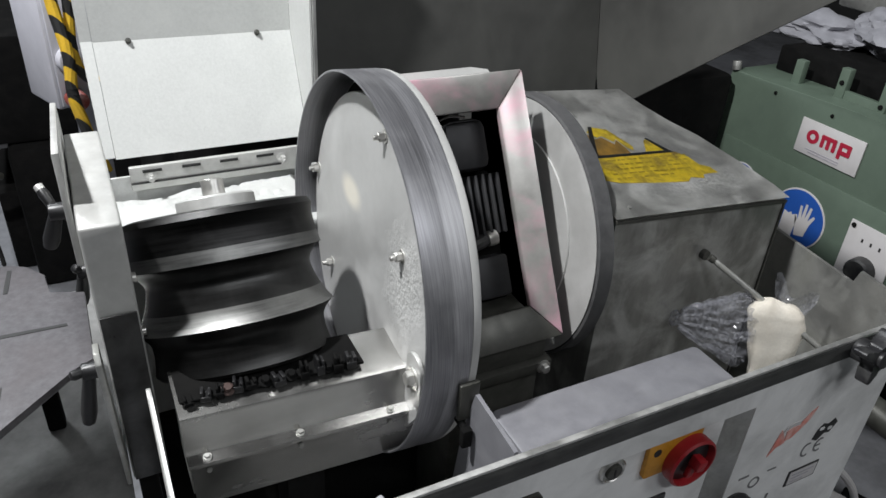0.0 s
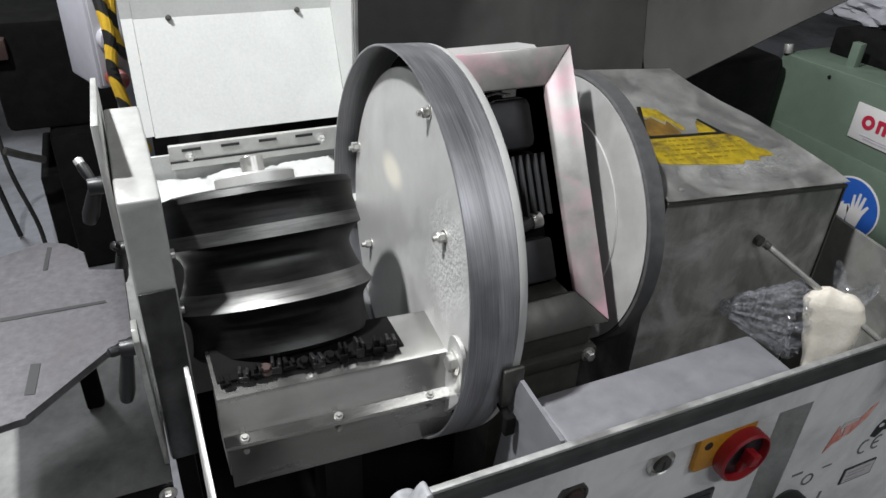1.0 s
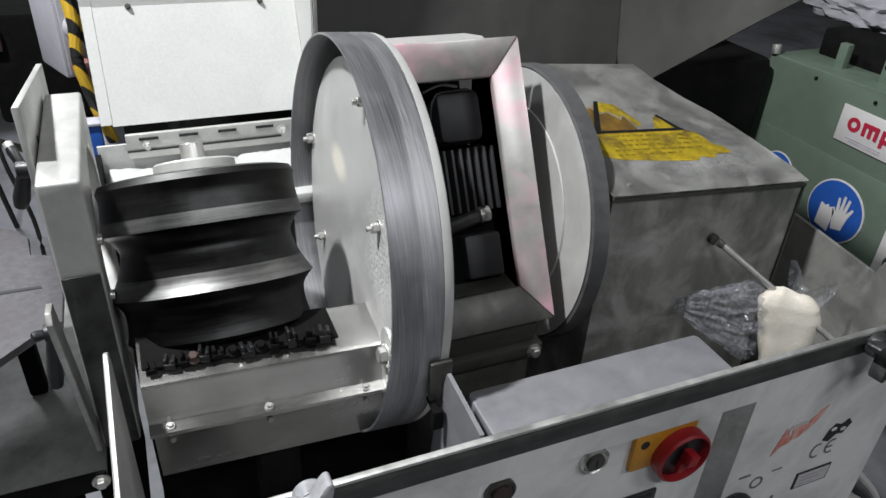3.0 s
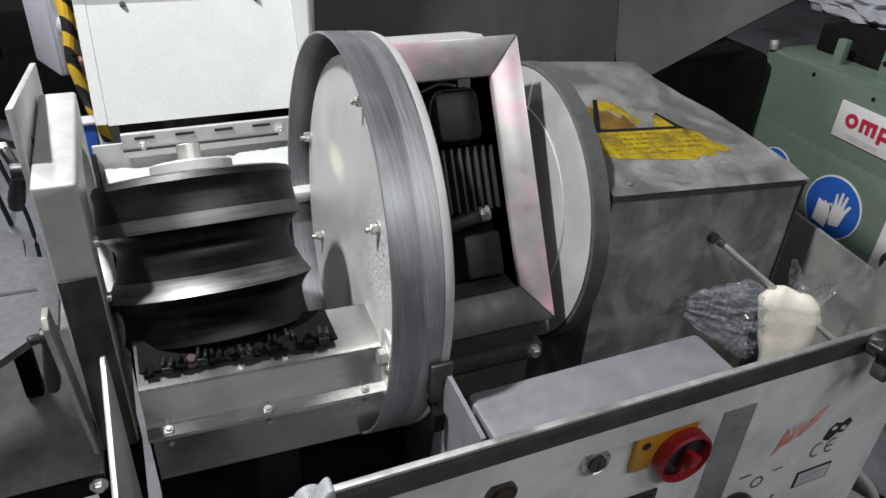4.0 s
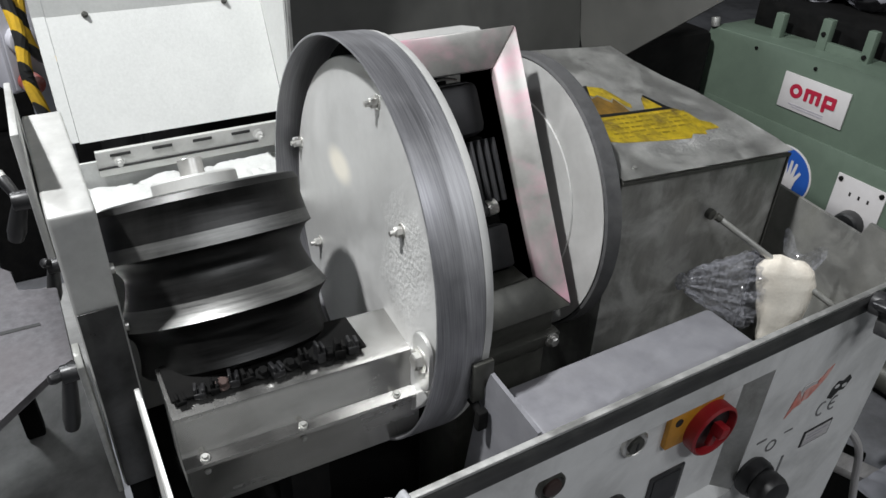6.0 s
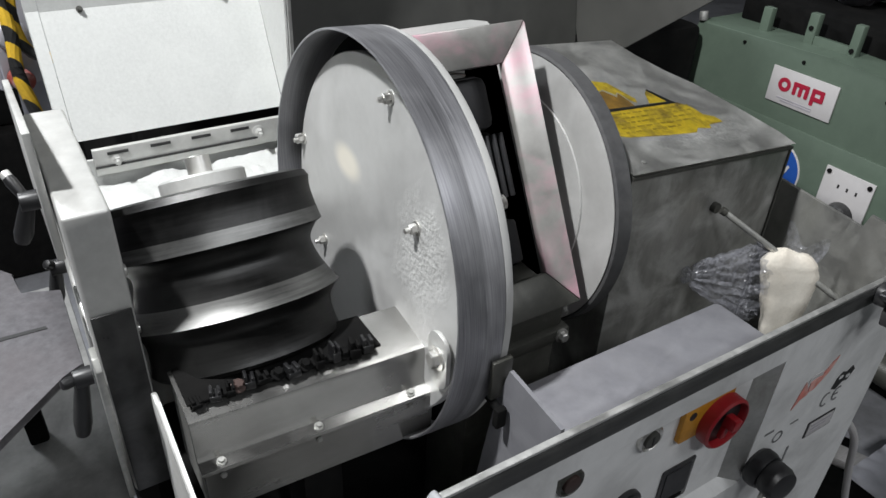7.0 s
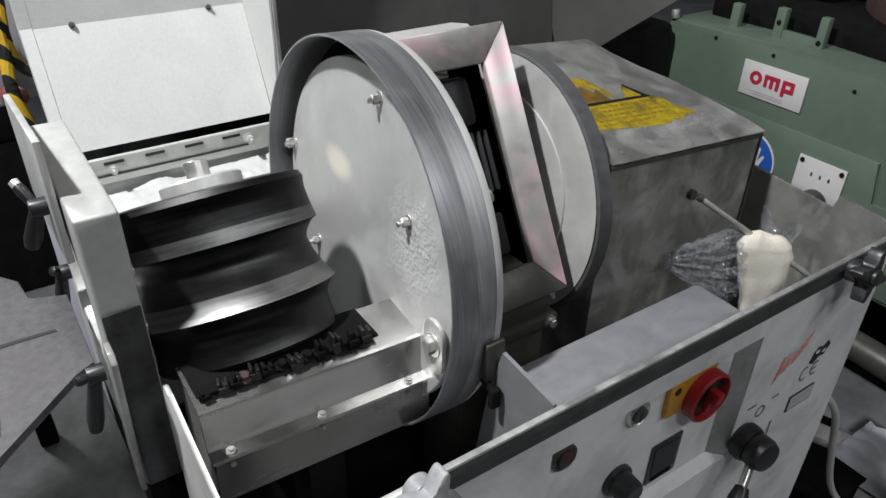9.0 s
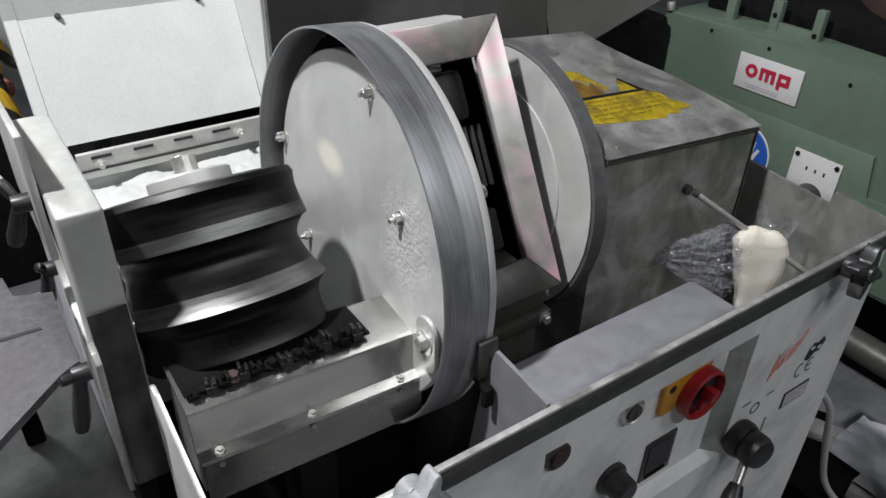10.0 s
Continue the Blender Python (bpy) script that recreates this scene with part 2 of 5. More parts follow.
# Bright glow on the disc, put into its colour as a fixed spot
M_DISC_CRUST = painted_glow(M_DISC_CRUST, (-0.0037, 0.054, 0.059), 0.024, (0.9, 0.85, 0.74))
M_COVER = crusted(mat("dusted_cover", (0.36, 0.36, 0.345), 0.4, 0.5, 0.2, 30, 0.05, (0.56, 0.56, 0.54), 0.9, 13), (0.02, -0.075, 0.48), 0.055, (2.2, 0.6, 1))


def film_material():
    m = bpy.data.materials.new("clear_film")
    m.use_nodes = True
    nt = m.node_tree
    b = nt.nodes["Principled BSDF"]
    b.inputs["Base Color"].default_value = (0.32, 0.325, 0.36, 1)
    b.inputs["Roughness"].default_value = 0.1
    tr = nt.nodes.new("ShaderNodeBsdfTransparent")
    mix = nt.nodes.new("ShaderNodeMixShader")
    ns = nt.nodes.new("ShaderNodeTexNoise")
    ns.inputs["Scale"].default_value = 22
    mr = nt.nodes.new("ShaderNodeMapRange")
    mr.inputs["To Min"].default_value, mr.inputs["To Max"].default_value = 0.12, 0.5
    mr.inputs["From Min"].default_value, mr.inputs["From Max"].default_value = 0.4, 0.7
    nt.links.new(ns.outputs["Fac"], mr.inputs["Value"])
    nt.links.new(mr.outputs[0], mix.inputs[0])
    nt.links.new(tr.outputs[0], mix.inputs[1])
    nt.links.new(b.outputs[0], mix.inputs[2])
    nt.links.new(mix.outputs[0], nt.nodes["Material Output"].inputs[0])
    return m


M_FILM = film_material()


def stripe_material():
    """Yellow sleeve with slanting black bands."""
    m = mat("hazard_sleeve", (0.75, 0.47, 0.03), 0.45, 0.0, 0.15, 80, 0.1, (0.4, 0.25, 0.05), 0.5, 30)
    nt = m.node_tree
    b = nt.nodes["Principled BSDF"]
    old = b.inputs["Base Color"].links[0].from_socket
    co = nt.nodes.new("ShaderNodeTexCoord")
    wv = nt.nodes.new("ShaderNodeTexWave")
    wv.bands_direction = "DIAGONAL"
    wv.inputs["Scale"].default_value, wv.inputs["Distortion"].default_value = 12.0, 1.5
    nt.links.new(co.outputs["Object"], wv.inputs["Vector"])
    rp = nt.nodes.new("ShaderNodeValToRGB")
    rp.color_ramp.elements[0].position, rp.color_ramp.elements[1].position = 0.5, 0.56
    nt.links.new(wv.outputs["Fac"], rp.inputs[0])
    mx = nt.nodes.new("ShaderNodeMix")
    mx.data_type = "RGBA"
    nt.links.new(rp.outputs[0], mx.inputs[0])
    nt.links.new(old, mx.inputs[6])
    mx.inputs[7].default_value = (0.02, 0.02, 0.02, 1)
    nt.links.new(mx.outputs[2], b.inputs["Base Color"])
    return m


M_STRIPE = stripe_material()


# ---- mesh helpers ----
def thing(name, place, label, category, group="", kind=""):
    ob = new(name)
    ob.empty_display_size = 0.02
    ob.location = place
    return tagged(ob, label, category, group, kind)


def origin(ob):
    p = Vector((0, 0, 0))
    while ob is not None:
        p = p + ob.location
        ob = ob.parent
    return p


def finish(bm, smooth):
    bmesh.ops.recalc_face_normals(bm, faces=bm.faces)
    if smooth:
        for f in bm.faces:
            f.smooth = True
        for e in bm.edges:
            if len(e.link_faces) == 2 and e.calc_face_angle(0) > radians(32):
                e.smooth = False


def part(name, bm, material, parent=None, label="", smooth=True):
    """One mesh object; the bmesh is in world metres, and is moved into its parent's space."""
    if parent is not None:
        bmesh.ops.translate(bm, verts=bm.verts, vec=-origin(parent))
    finish(bm, smooth)
    me = bpy.data.meshes.new(name)
    bm.to_mesh(me)
    bm.free()
    me.materials.append(material)
    ob = new(name, me)
    ob.parent = parent
    if label:
        tagged(ob, label)
    return ob


def solid(name, bm, material, label, category, kind="", group=""):
    return tagged(part(name, bm, material), label, category, group, kind)


def box(x0, x1, y0, y1, z0, z1, bev=0.0, seg=2, m=None):
    bm = bmesh.new()
    bmesh.ops.create_cube(bm, size=1)
    for v in bm.verts:
        v.co = Vector((x0 + (v.co.x + 0.5) * (x1 - x0), y0 + (v.co.y + 0.5) * (y1 - y0), z0 + (v.co.z + 0.5) * (z1 - z0)))
    if bev:
        bmesh.ops.bevel(bm, geom=list(bm.edges), offset=bev, segments=seg, affect="EDGES", profile=0.5)
    if m is not None:
        bmesh.ops.transform(bm, matrix=m, verts=bm.verts)
    return bm


def frame_to(place, axis):
    """Matrix that takes +z to axis, at place."""
    return Matrix.Translation(place) @ Vector(axis).to_track_quat("Z", "Y").to_matrix().to_4x4()


def lathe(profile, m, seg=48, cap=True):
    """Profile of (radius, height) turned about z, placed by m."""
    bm = bmesh.new()
    rings = []
    for r, h in profile:
        rings.append([bm.verts.new((r * math.cos(2 * math.pi * i / seg), r * math.sin(2 * math.pi * i / seg), h)) for i in range(seg)])
    for a, b in zip(rings, rings[1:]):
        for i in range(seg):
            bm.faces.new((a[i], a[(i + 1) % seg], b[(i + 1) % seg], b[i]))
    if cap:
        bm.faces.new(list(reversed(rings[0])))
        bm.faces.new(rings[-1])
    bmesh.ops.transform(bm, matrix=m, verts=bm.verts)
    return bm


def cyl(place, axis, r, h, seg=24, bev=0.0):
    """A cylinder from place along axis, with a rounded far edge."""
    b = bev or r * 0.12
    b = min(b, h * 0.4)
    return lathe([(r, 0), (r, h - b), (r - b * 0.3, h - b * 0.3), (r - b, h)], frame_to(place, axis), seg)


def join(*bms):
    out = bmesh.new()
    for bm in bms:
        me = bpy.data.meshes.new("tmp")
        bm.to_mesh(me)
        bm.free()
        out.from_mesh(me)
        bpy.data.meshes.remove(me)
    return out


def prism(points, thick, m, bev=0.0):
    """A flat outline (u, v) with thickness along w, from 0 to thick, placed by m."""
    bm = bmesh.new()
    a = [bm.verts.new((u, v, 0)) for u, v in points]
    b = [bm.verts.new((u, v, thick)) for u, v in points]
    bm.faces.new(list(reversed(a)))
    bm.faces.new(b)
    n = len(points)
    for i in range(n):
        bm.faces.new((a[i], a[(i + 1) % n], b[(i + 1) % n], b[i]))
    if bev:
        bmesh.ops.bevel(bm, geom=list(bm.edges), offset=bev, segments=2, affect="EDGES", profile=0.5)
    bmesh.ops.transform(bm, matrix=m, verts=bm.verts)
    return bm


def axes(o, u, v):
    """Matrix with its x along u, y along v, at o."""
    u, v = Vector(u).normalized(), Vector(v)
    w = u.cross(v).normalized()
    v = w.cross(u)
    m = Matrix((u, v, w)).transposed().to_4x4()
    m.translation = o
    return m


def rounded(w, h, r, n=4, x0=0.0, y0=0.0):
    pts = []
    for cx, cy, a in ((w - r, r, -90), (w - r, h - r, 0), (r, h - r, 90), (r, r, 180)):
        for i in range(n + 1):
            t = radians(a + 90 * i / n)
            pts.append((x0 + cx + r * math.cos(t), y0 + cy + r * math.sin(t)))
    return pts


def tube(points, r, seg=10, closed=False):
    """A round bar along smoothed points."""
    bm = bmesh.new()
    pts = [Vector(p) for p in points]
    fine = []
    for i in range(len(pts) - 1):
        p0, p1, p2, p3 = pts[max(i - 1, 0)], pts[i], pts[i + 1], pts[min(i + 2, len(pts) - 1)]
        for k in range(6):
            t = k / 6
            fine.append(0.5 * ((2 * p1) + (p2 - p0) * t + (2 * p0 - 5 * p1 + 4 * p2 - p3) * t * t + (3 * p1 - p0 - 3 * p2 + p3) * t ** 3))
    fine.append(pts[-1])
    rings = []
    for i, p in enumerate(fine):
        d = (fine[min(i + 1, len(fine) - 1)] - fine[max(i - 1, 0)]).normalized()
        q = d.to_track_quat("Z", "Y")
        rings.append([bm.verts.new(p + q @ Vector((r * math.cos(2 * math.pi * k / seg), r * math.sin(2 * math.pi * k / seg), 0))) for k in range(seg)])
    for a, b in zip(rings, rings[1:]):
        for k in range(seg):
            bm.faces.new((a[k], a[(k + 1) % seg], b[(k + 1) % seg], b[k]))
    bm.faces.new(list(reversed(rings[0])))
    bm.faces.new(rings[-1])
    return bm


def hexbolt(place, axis, r=0.0065, h=0.005, washer=True):
    """Hexagon head on a washer, standing out along axis."""
    m = frame_to(place, axis)
    head = lathe([(r, 0.0015), (r, h), (r * 0.82, h + 0.0012)], m, 6)
    if washer:
        return join(lathe([(r * 1.45, -0.001), (r * 1.45, 0.0012), (r * 1.3, 0.0016)], m, 20), head)
    return head


def sheet_grid(fn, nu, nv, thick):
    """A thin curved sheet from fn(u, v), given thickness."""
    bm = bmesh.new()
    g = [[bm.verts.new(fn(i / nu, j / nv)) for j in range(nv + 1)] for i in range(nu + 1)]
    for i in range(nu):
        for j in range(nv):
            bm.faces.new((g[i][j], g[i + 1][j], g[i + 1][j + 1], g[i][j + 1]))
    bmesh.ops.recalc_face_normals(bm, faces=bm.faces)
    if thick:
        bmesh.ops.solidify(bm, geom=list(bm.faces), thickness=thick)
    return bm


def rect_ring(outer, inner, y0, y1):
    """A flat sheet facing -y with a rectangular opening; outer and inner as x0, x1, z0, z1."""
    bm = bmesh.new()
    rings = []
    for r in (outer, inner):
        for y in (y0, y1):
            rings.append([bm.verts.new(p) for p in ((r[0], y, r[2]), (r[1], y, r[2]), (r[1], y, r[3]), (r[0], y, r[3]))])
    of, ob, nf, nb = rings
    for a, b in ((of, nf), (nf, nb), (nb, ob), (ob, of)):
        for i in range(4):
            bm.faces.new((a[i], a[(i + 1) % 4], b[(i + 1) % 4], b[i]))
    return bm


# ---- the workshop ----
solid("floor", box(-5, 6, -3, 7, -0.2, 0), M_CONCRETE, "grey stained concrete workshop floor", "floor", "structure")
solid("wall_north", box(-5, 6, 7, 7.2, 0, 4.2), M_WALL, "dark dirty workshop wall", "wall", "structure")
solid("wall_south", box(-5, 6, -3.2, -3, 0, 4.2), M_WALL, "dark dirty workshop wall", "wall", "structure")
solid("wall_east", box(6, 6.2, -3.2, 7.2, 0, 4.2), M_WALL, "dark dirty workshop wall", "wall", "structure")
solid("wall_west", box(-5.2, -5, -3.2, 7.2, 0, 4.2), M_WALL, "dark dirty workshop wall", "wall", "structure")
solid("ceiling", box(-5.2, 6.2, -3.2, 7.2, 4.2, 4.4), M_WALL, "dark workshop ceiling", "ceiling", "structure")

# ---- the grinding machine's cabinet ----
XL, XR, YF, YB, RIM = -0.036, 0.775, 0.38, 0.985, 1.014


def cabinet():
    c = thing("machine_cabinet", (0.37, 0.68, 0.0), "grey sheet-metal grinding machine cabinet, open on top, on the floor", "machine")
    # front panel round the recessed control plate
    x0, x1, z0, z1 = 0.236, 0.538, 0.772, 0.958
    fy0, fy1 = YF, YF + 0.004
    zt = RIM - 0.0265
    part("front_panel", rect_ring((XL, XR, 0.1, zt), (x0, x1, z0, z1), fy0, fy1), M_PANEL, c, smooth=False)
    # slanted sides of the recess, and the plate in it
    bm = bmesh.new()
    o = [bm.verts.new(p) for p in ((x0, fy0 + 0.001, z0), (x1, fy0 + 0.001, z0), (x1, fy0 + 0.001, z1), (x0, fy0 + 0.001, z1))]
    i = [bm.verts.new(p) for p in ((x0 + 0.006, fy0 + 0.014, z0 + 0.01), (x1 - 0.026, fy0 + 0.014, z0 + 0.01), (x1 - 0.026, fy0 + 0.014, z1 - 0.004), (x0 + 0.006, fy0 + 0.014, z1 - 0.004))]
    for k in (0, 2, 3):
        bm.faces.new((o[k], o[(k + 1) % 4], i[(k + 1) % 4], i[k]))
    part("recess_frame", bm, M_PANEL, c, "painted recess edge", smooth=False)
    # Right edge in a darker material, painting the shade on that side
    bm = bmesh.new()
    bm.faces.new([bm.verts.new(p) for p in ((x1, fy0 + 0.001, z0), (x1, fy0 + 0.001, z1), (x1 - 0.026, fy0 + 0.014, z1 - 0.004), (x1 - 0.026, fy0 + 0.014, z0 + 0.01))])
    part("recess_edge", bm, M_STEEL_DULL, c, "recess edge darkened for the shade on it", smooth=False)
    part("control_plate", box(x0 + 0.004, x1 - 0.024, fy0 + 0.0135, fy0 + 0.017, z0 + 0.008, z1 - 0.002), M_PANEL, c)
    # rim: bare folded edge with a dark rubber strip under it
    part("rim_edge", box(XL, XR, YF - 0.003, YF + 0.0035, RIM - 0.004, RIM, 0.0015), M_EDGE, c, "bright bare metal edge")
    part("rim_strip", box(XL, XR, YF - 0.004, YF + 0.006, RIM - 0.026, RIM - 0.0045, 0.002), M_STRIP, c, "worn dark grey rubber seal strip")
    # sides, back, bottom
    out = [(0.39, 0.1), (0.557, 0.1), (0.557, 1.03), (0.553, 1.042), (0.545, 1.047), (0.536, 1.045), (0.398, RIM), (0.39, RIM)]
    part("side_wall", prism(out, 0.004, axes((XL - 0.001, 0, 0), (0, 1, 0), (0, 0, 1)), 0.001), M_BLOCK, c, "thin side plate with a rounded corner")
    out = [(0.386, 0.1), (0.985, 0.1), (0.985, 1.0), (0.6, 1.02), (0.462, 1.008), (0.457, 1.027), (0.388, 1.021)]
    part("side_wall", prism(out, 0.005, axes((XR - 0.005, 0, 0), (0, 1, 0), (0, 0, 1))), M_STEEL_DULL, c)
    part("back_wall", box(XL, XR - 0.006, YB, YB + 0.004, 0.1, 1.04), M_WHITE, c)
    # Wall stub and bottom are near black to stand for the shade inside
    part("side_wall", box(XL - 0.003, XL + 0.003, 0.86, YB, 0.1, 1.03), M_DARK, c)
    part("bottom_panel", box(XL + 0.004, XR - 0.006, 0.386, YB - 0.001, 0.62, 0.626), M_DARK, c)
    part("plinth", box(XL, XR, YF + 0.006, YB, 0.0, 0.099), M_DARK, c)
    part("partition", prism([(0.385, 0.63), (0.52, 0.63), (0.47, 0.97), (0.455, 1.021), (0.385, 1.0145)], 0.004, axes((0.234, 0, 0), (0, 1, 0), (0, 0, 1))), M_TRAY, c)
    # dusty ledge at the back and the strip hinge
    part("ledge", box(XL + 0.006, 0.3, 0.86, 0.979, 0.985, 1.0, 0.003), M_WHITE, c, "ledge covered in white dust")
    part("hinge_gap", box(0.0, 0.2, 0.9735, 0.9765, 1.0325, 1.0345), M_INK, c, "dark gap between the hinge leaves")

    def heap(u, v):
        x, y = XL + 0.01 + 0.28 * u, 0.9 + 0.075 * v
        return (x, y, 1.0015 + 0.014 * max(0, v) ** 2 * (0.7 + 0.6 * noise.noise((x * 30, y * 30, 0))) + 0.003 * noise.noise((x * 120, y * 120, 2)))

    part("dust_layer", sheet_grid(heap, 60, 20, 0.001), M_WHITE, c, "lumpy white grinding dust")
    hinge = part("strip_hinge", box(0.0, 0.262, 0.976, 0.983, 1.0225, 1.0555, 0.0008), M_BLOCK, c, "perforated grey strip hinge")
    for x in (0.028, 0.078, 0.128, 0.178):
        part("slot", box(x - 0.012, x + 0.012, 0.9745, 0.9775, 1.0475, 1.051), M_INK, hinge, "dark slot")
    for x in (0.025, 0.2025):
        part("bolt", join(hexbolt((x, 0.9765, 1.041), (0, -1, 0), 0.0056, 0.008), cyl((x, 0.968, 1.041), (0, -1, 0), 0.003, 0.006, 12)), M_BLOCK, hinge)
    # inner box beside the front
    part("inner_box", prism(rounded(0.268, 0.085, 0.006), 0.018, axes((0.262, 0.3845, 0.96), (1, 0, 0), (0, 1, 0)), 0.0025), M_TRAY, c, "pale scuffed inner cover")
    part("inner_box", box(0.266, 0.526, 0.402, 0.466, 0.888, 0.9595), M_TRAY, c)
    return c


cab = cabinet()
PLATE_Y = YF + 0.0135


def star_knob(place, axis, material, label, size=0.028, stud=None):
    k = thing("star_knob", place, label, "knob", "clamping knobs")
    a = Vector(axis).normalized()
    n = 60
    prof = []
    for i in range(n):
        t = 2 * math.pi * i / n
        r = size * (0.36 + 0.64 * (0.5 + 0.5 * math.cos(4 * t)) ** 2.4)
        prof.append((r * math.cos(t), r * math.sin(t)))
    part("grip", prism(prof, 0.016, frame_to(Vector(place) + a * 0.012, a) @ pose(0, 0, 0, 0, 0, 65), 0.0018), material, k)
    part("boss", cyl(place, a, size * 0.42, 0.014), material, k)
    part("cap", cyl(Vector(place) + a * 0.028, a, size * 0.3, 0.004), M_ZINC if stud else material, k)
    return k


def wing_lever(place, tips, label):
    """A clamping lever: a stud with a short bare end and a long tapered black handle."""
    k = thing("clamp_lever", place, label, "lever", "clamp levers")
    p = Vector(place)
    hub = p + Vector((-0.008, 0, 0))
    part("hub", cyl(p, (-1, 0, 0), 0.008, 0.014, 16), M_LEVER, k)
    for i, q in enumerate(tips):
        q = Vector(q)
        d = q - hub
        r = (0.005, 0.0075)[i]
        part(("arm", "handle")[i], lathe([(r * 0.7, 0), (r * 0.85, d.length * 0.3), (r, d.length * 0.75), (r * 0.8, d.length * 0.95), (r * 0.4, d.length)], frame_to(hub, d), 12), M_LEVER, k)
    if "bolt" in label:
        q = Vector(tips[0])
        part("bolt_end", cyl(q - (q - hub).normalized() * 0.003, q - hub, 0.0042, 0.006, 12), M_BLOCK, k, "bare bolt end")
    return k


def front_controls():
    y = PLATE_Y
    s = thing("main_switch", (0.44, y, 0.93), "yellow and red rotary main switch with a square plate", "switch")
    part("back_plate", prism(rounded(0.072, 0.064, 0.004), 0.006, axes((0.404, y, 0.9), (1, 0, 0), (0, 0, 1)), 0.001), M_ORANGE, s, "worn yellow-orange plate")
    part("dial", lathe([(0.031, 0), (0.031, 0.012), (0.029, 0.014), (0.028, 0.014), (0.0272, 0.012), (0.0272, 0.004), (0.0, 0.004)], frame_to((0.459, y - 0.006, 0.912), (0, -1, 0)), 48, cap=False), M_SWRED, s)
    part("dial_disc", cyl((0.459, y - 0.0105, 0.912), (0, -1, 0), 0.0268, 0.0015), M_LEVER, s, "black dial face")
    part("handle", join(box(-0.006, 0.006, -0.014, 0, -0.006, 0.008, 0.002, m=pose(0.462, y - 0.0138, 0.914, 0, 14, 0)), box(-0.0045, 0.0045, -0.006, 0, -0.021, -0.005, 0.0015, m=pose(0.462, y - 0.0138, 0.914, 0, 14, 0))), M_SWRED, s)
    part("lock_hole", cyl((0.416, y - 0.006, 0.934), (0, -1, 0), 0.005, 0.0006), M_INK, s)
    for x, z, nm, lab in ((0.362, 0.93, "key_lock", "round metal key lock on the control plate"), (0.264, 0.927, "button", "dark push button with a metal ring")):
        b = thing(nm, (x, y, z), lab, "button")
        part("ring", lathe([(0.0155, 0), (0.0155, 0.004), (0.0135, 0.0055), (0.0115, 0.003), (0.0, 0.003)], frame_to((x, y, z), (0, -1, 0)), 32, cap=False), M_ZINC if nm == "key_lock" else M_GREASE_SHADE, b)
        part("core", cyl((x, y - 0.003, z), (0, -1, 0), 0.0095, 0.004), M_GREASE_SHADE if nm == "key_lock" else M_BROWN, b)
        if nm == "key_lock":
            part("key_slot", box(x - 0.001, x + 0.001, y - 0.0075, y - 0.0068, z - 0.005, z + 0.005), M_INK, b)
    k = thing("potentiometer", (0.352, y, 0.838), "black ribbed potentiometer on the control plate", "control")
    part("skirt", cyl((0.352, y, 0.838), (0, -1, 0), 0.02, 0.006), M_BLACK, k)
    part("grip", lathe([(0.0165, 0), (0.015, 0.018), (0.012, 0.021)], frame_to((0.352, y - 0.006, 0.838), (0, -1, 0)), 16), M_BLACK, k)
    k = thing("button", (0.27, y, 0.835), "dark push button with a metal ring", "button")
    part("ring", lathe([(0.0155, 0), (0.0155, 0.004), (0.0135, 0.0055), (0.0115, 0.003), (0.0, 0.003)], frame_to((0.27, y, 0.835), (0, -1, 0)), 32, cap=False), M_GREASE_SHADE, k)
    part("core", cyl((0.27, y - 0.003, 0.835), (0, -1, 0), 0.0095, 0.004), M_DARK, k)
    d = thing("display", (0.428, y, 0.825), "small dark square display in a black frame", "display")
    part("bezel", prism(rounded(0.05, 0.062, 0.003), 0.002, axes((0.403, y, 0.793), (1, 0, 0), (0, 0, 1)), 0.001), M_BLACK, d)
    part("screen", box(0.409, 0.447, y - 0.003, y - 0.0018, 0.806, 0.848), M_MOTOR, d, "dull grey screen")
    part("button_row", box(0.412, 0.444, y - 0.003, y - 0.0018, 0.797, 0.802), M_DARK, d)
    # feed lever on the panel beside the recess
    lv = thing("feed_lever", (0.556, YF, 0.795), "black round hub with a chrome stem and black handle", "lever")
    part("hub", lathe([(0.021, 0), (0.024, 0.004), (0.0245, 0.012), (0.0225, 0.018), (0.014, 0.02)], frame_to((0.556, YF, 0.795), (0, -1, 0)), 28), M_LEVER, lv)
    part("hub_cap", lathe([(0.019, 0), (0.0215, 0.005), (0.0215, 0.016), (0.0185, 0.023), (0.011, 0.0255)], frame_to((0.556, YF - 0.019, 0.795), (-0.15, -1, 0.1)), 28), M_LEVER, lv)
    part("stem", cyl((0.546, YF - 0.028, 0.78), (-0.8, -0.35, -0.55), 0.0055, 0.045), M_ZINC, lv, "chrome stem")
    part("handle", lathe([(0.008, 0.03), (0.0115, 0.045), (0.0125, 0.07), (0.0105, 0.09), (0.006, 0.096)], frame_to((0.546, YF - 0.028, 0.78), (-0.8, -0.35, -0.55)), 24), M_LEVER, lv)
    # stickers, drawn as plain shapes
    def flat(name, pts, material, label, cat="sticker"):
        me = prism(pts, 0.0008, axes((0, YF, 0), (1, 0, 0), (0, 0, 1)))
        return solid(name, me, material, label, cat)

    st = thing("sticker", (0.62, YF, 0.9), "faded red maker's sticker on the panel", "sticker")
    sm = axes((0, YF - 0.0002, 0), (1, 0, 0), (0, 0, 1))
    part("mark", prism([(0.59, 0.862), (0.6, 0.873), (0.613, 0.876), (0.609, 0.886), (0.601, 0.9), (0.596, 0.884)], 0.0008, sm), M_STICKER, st)
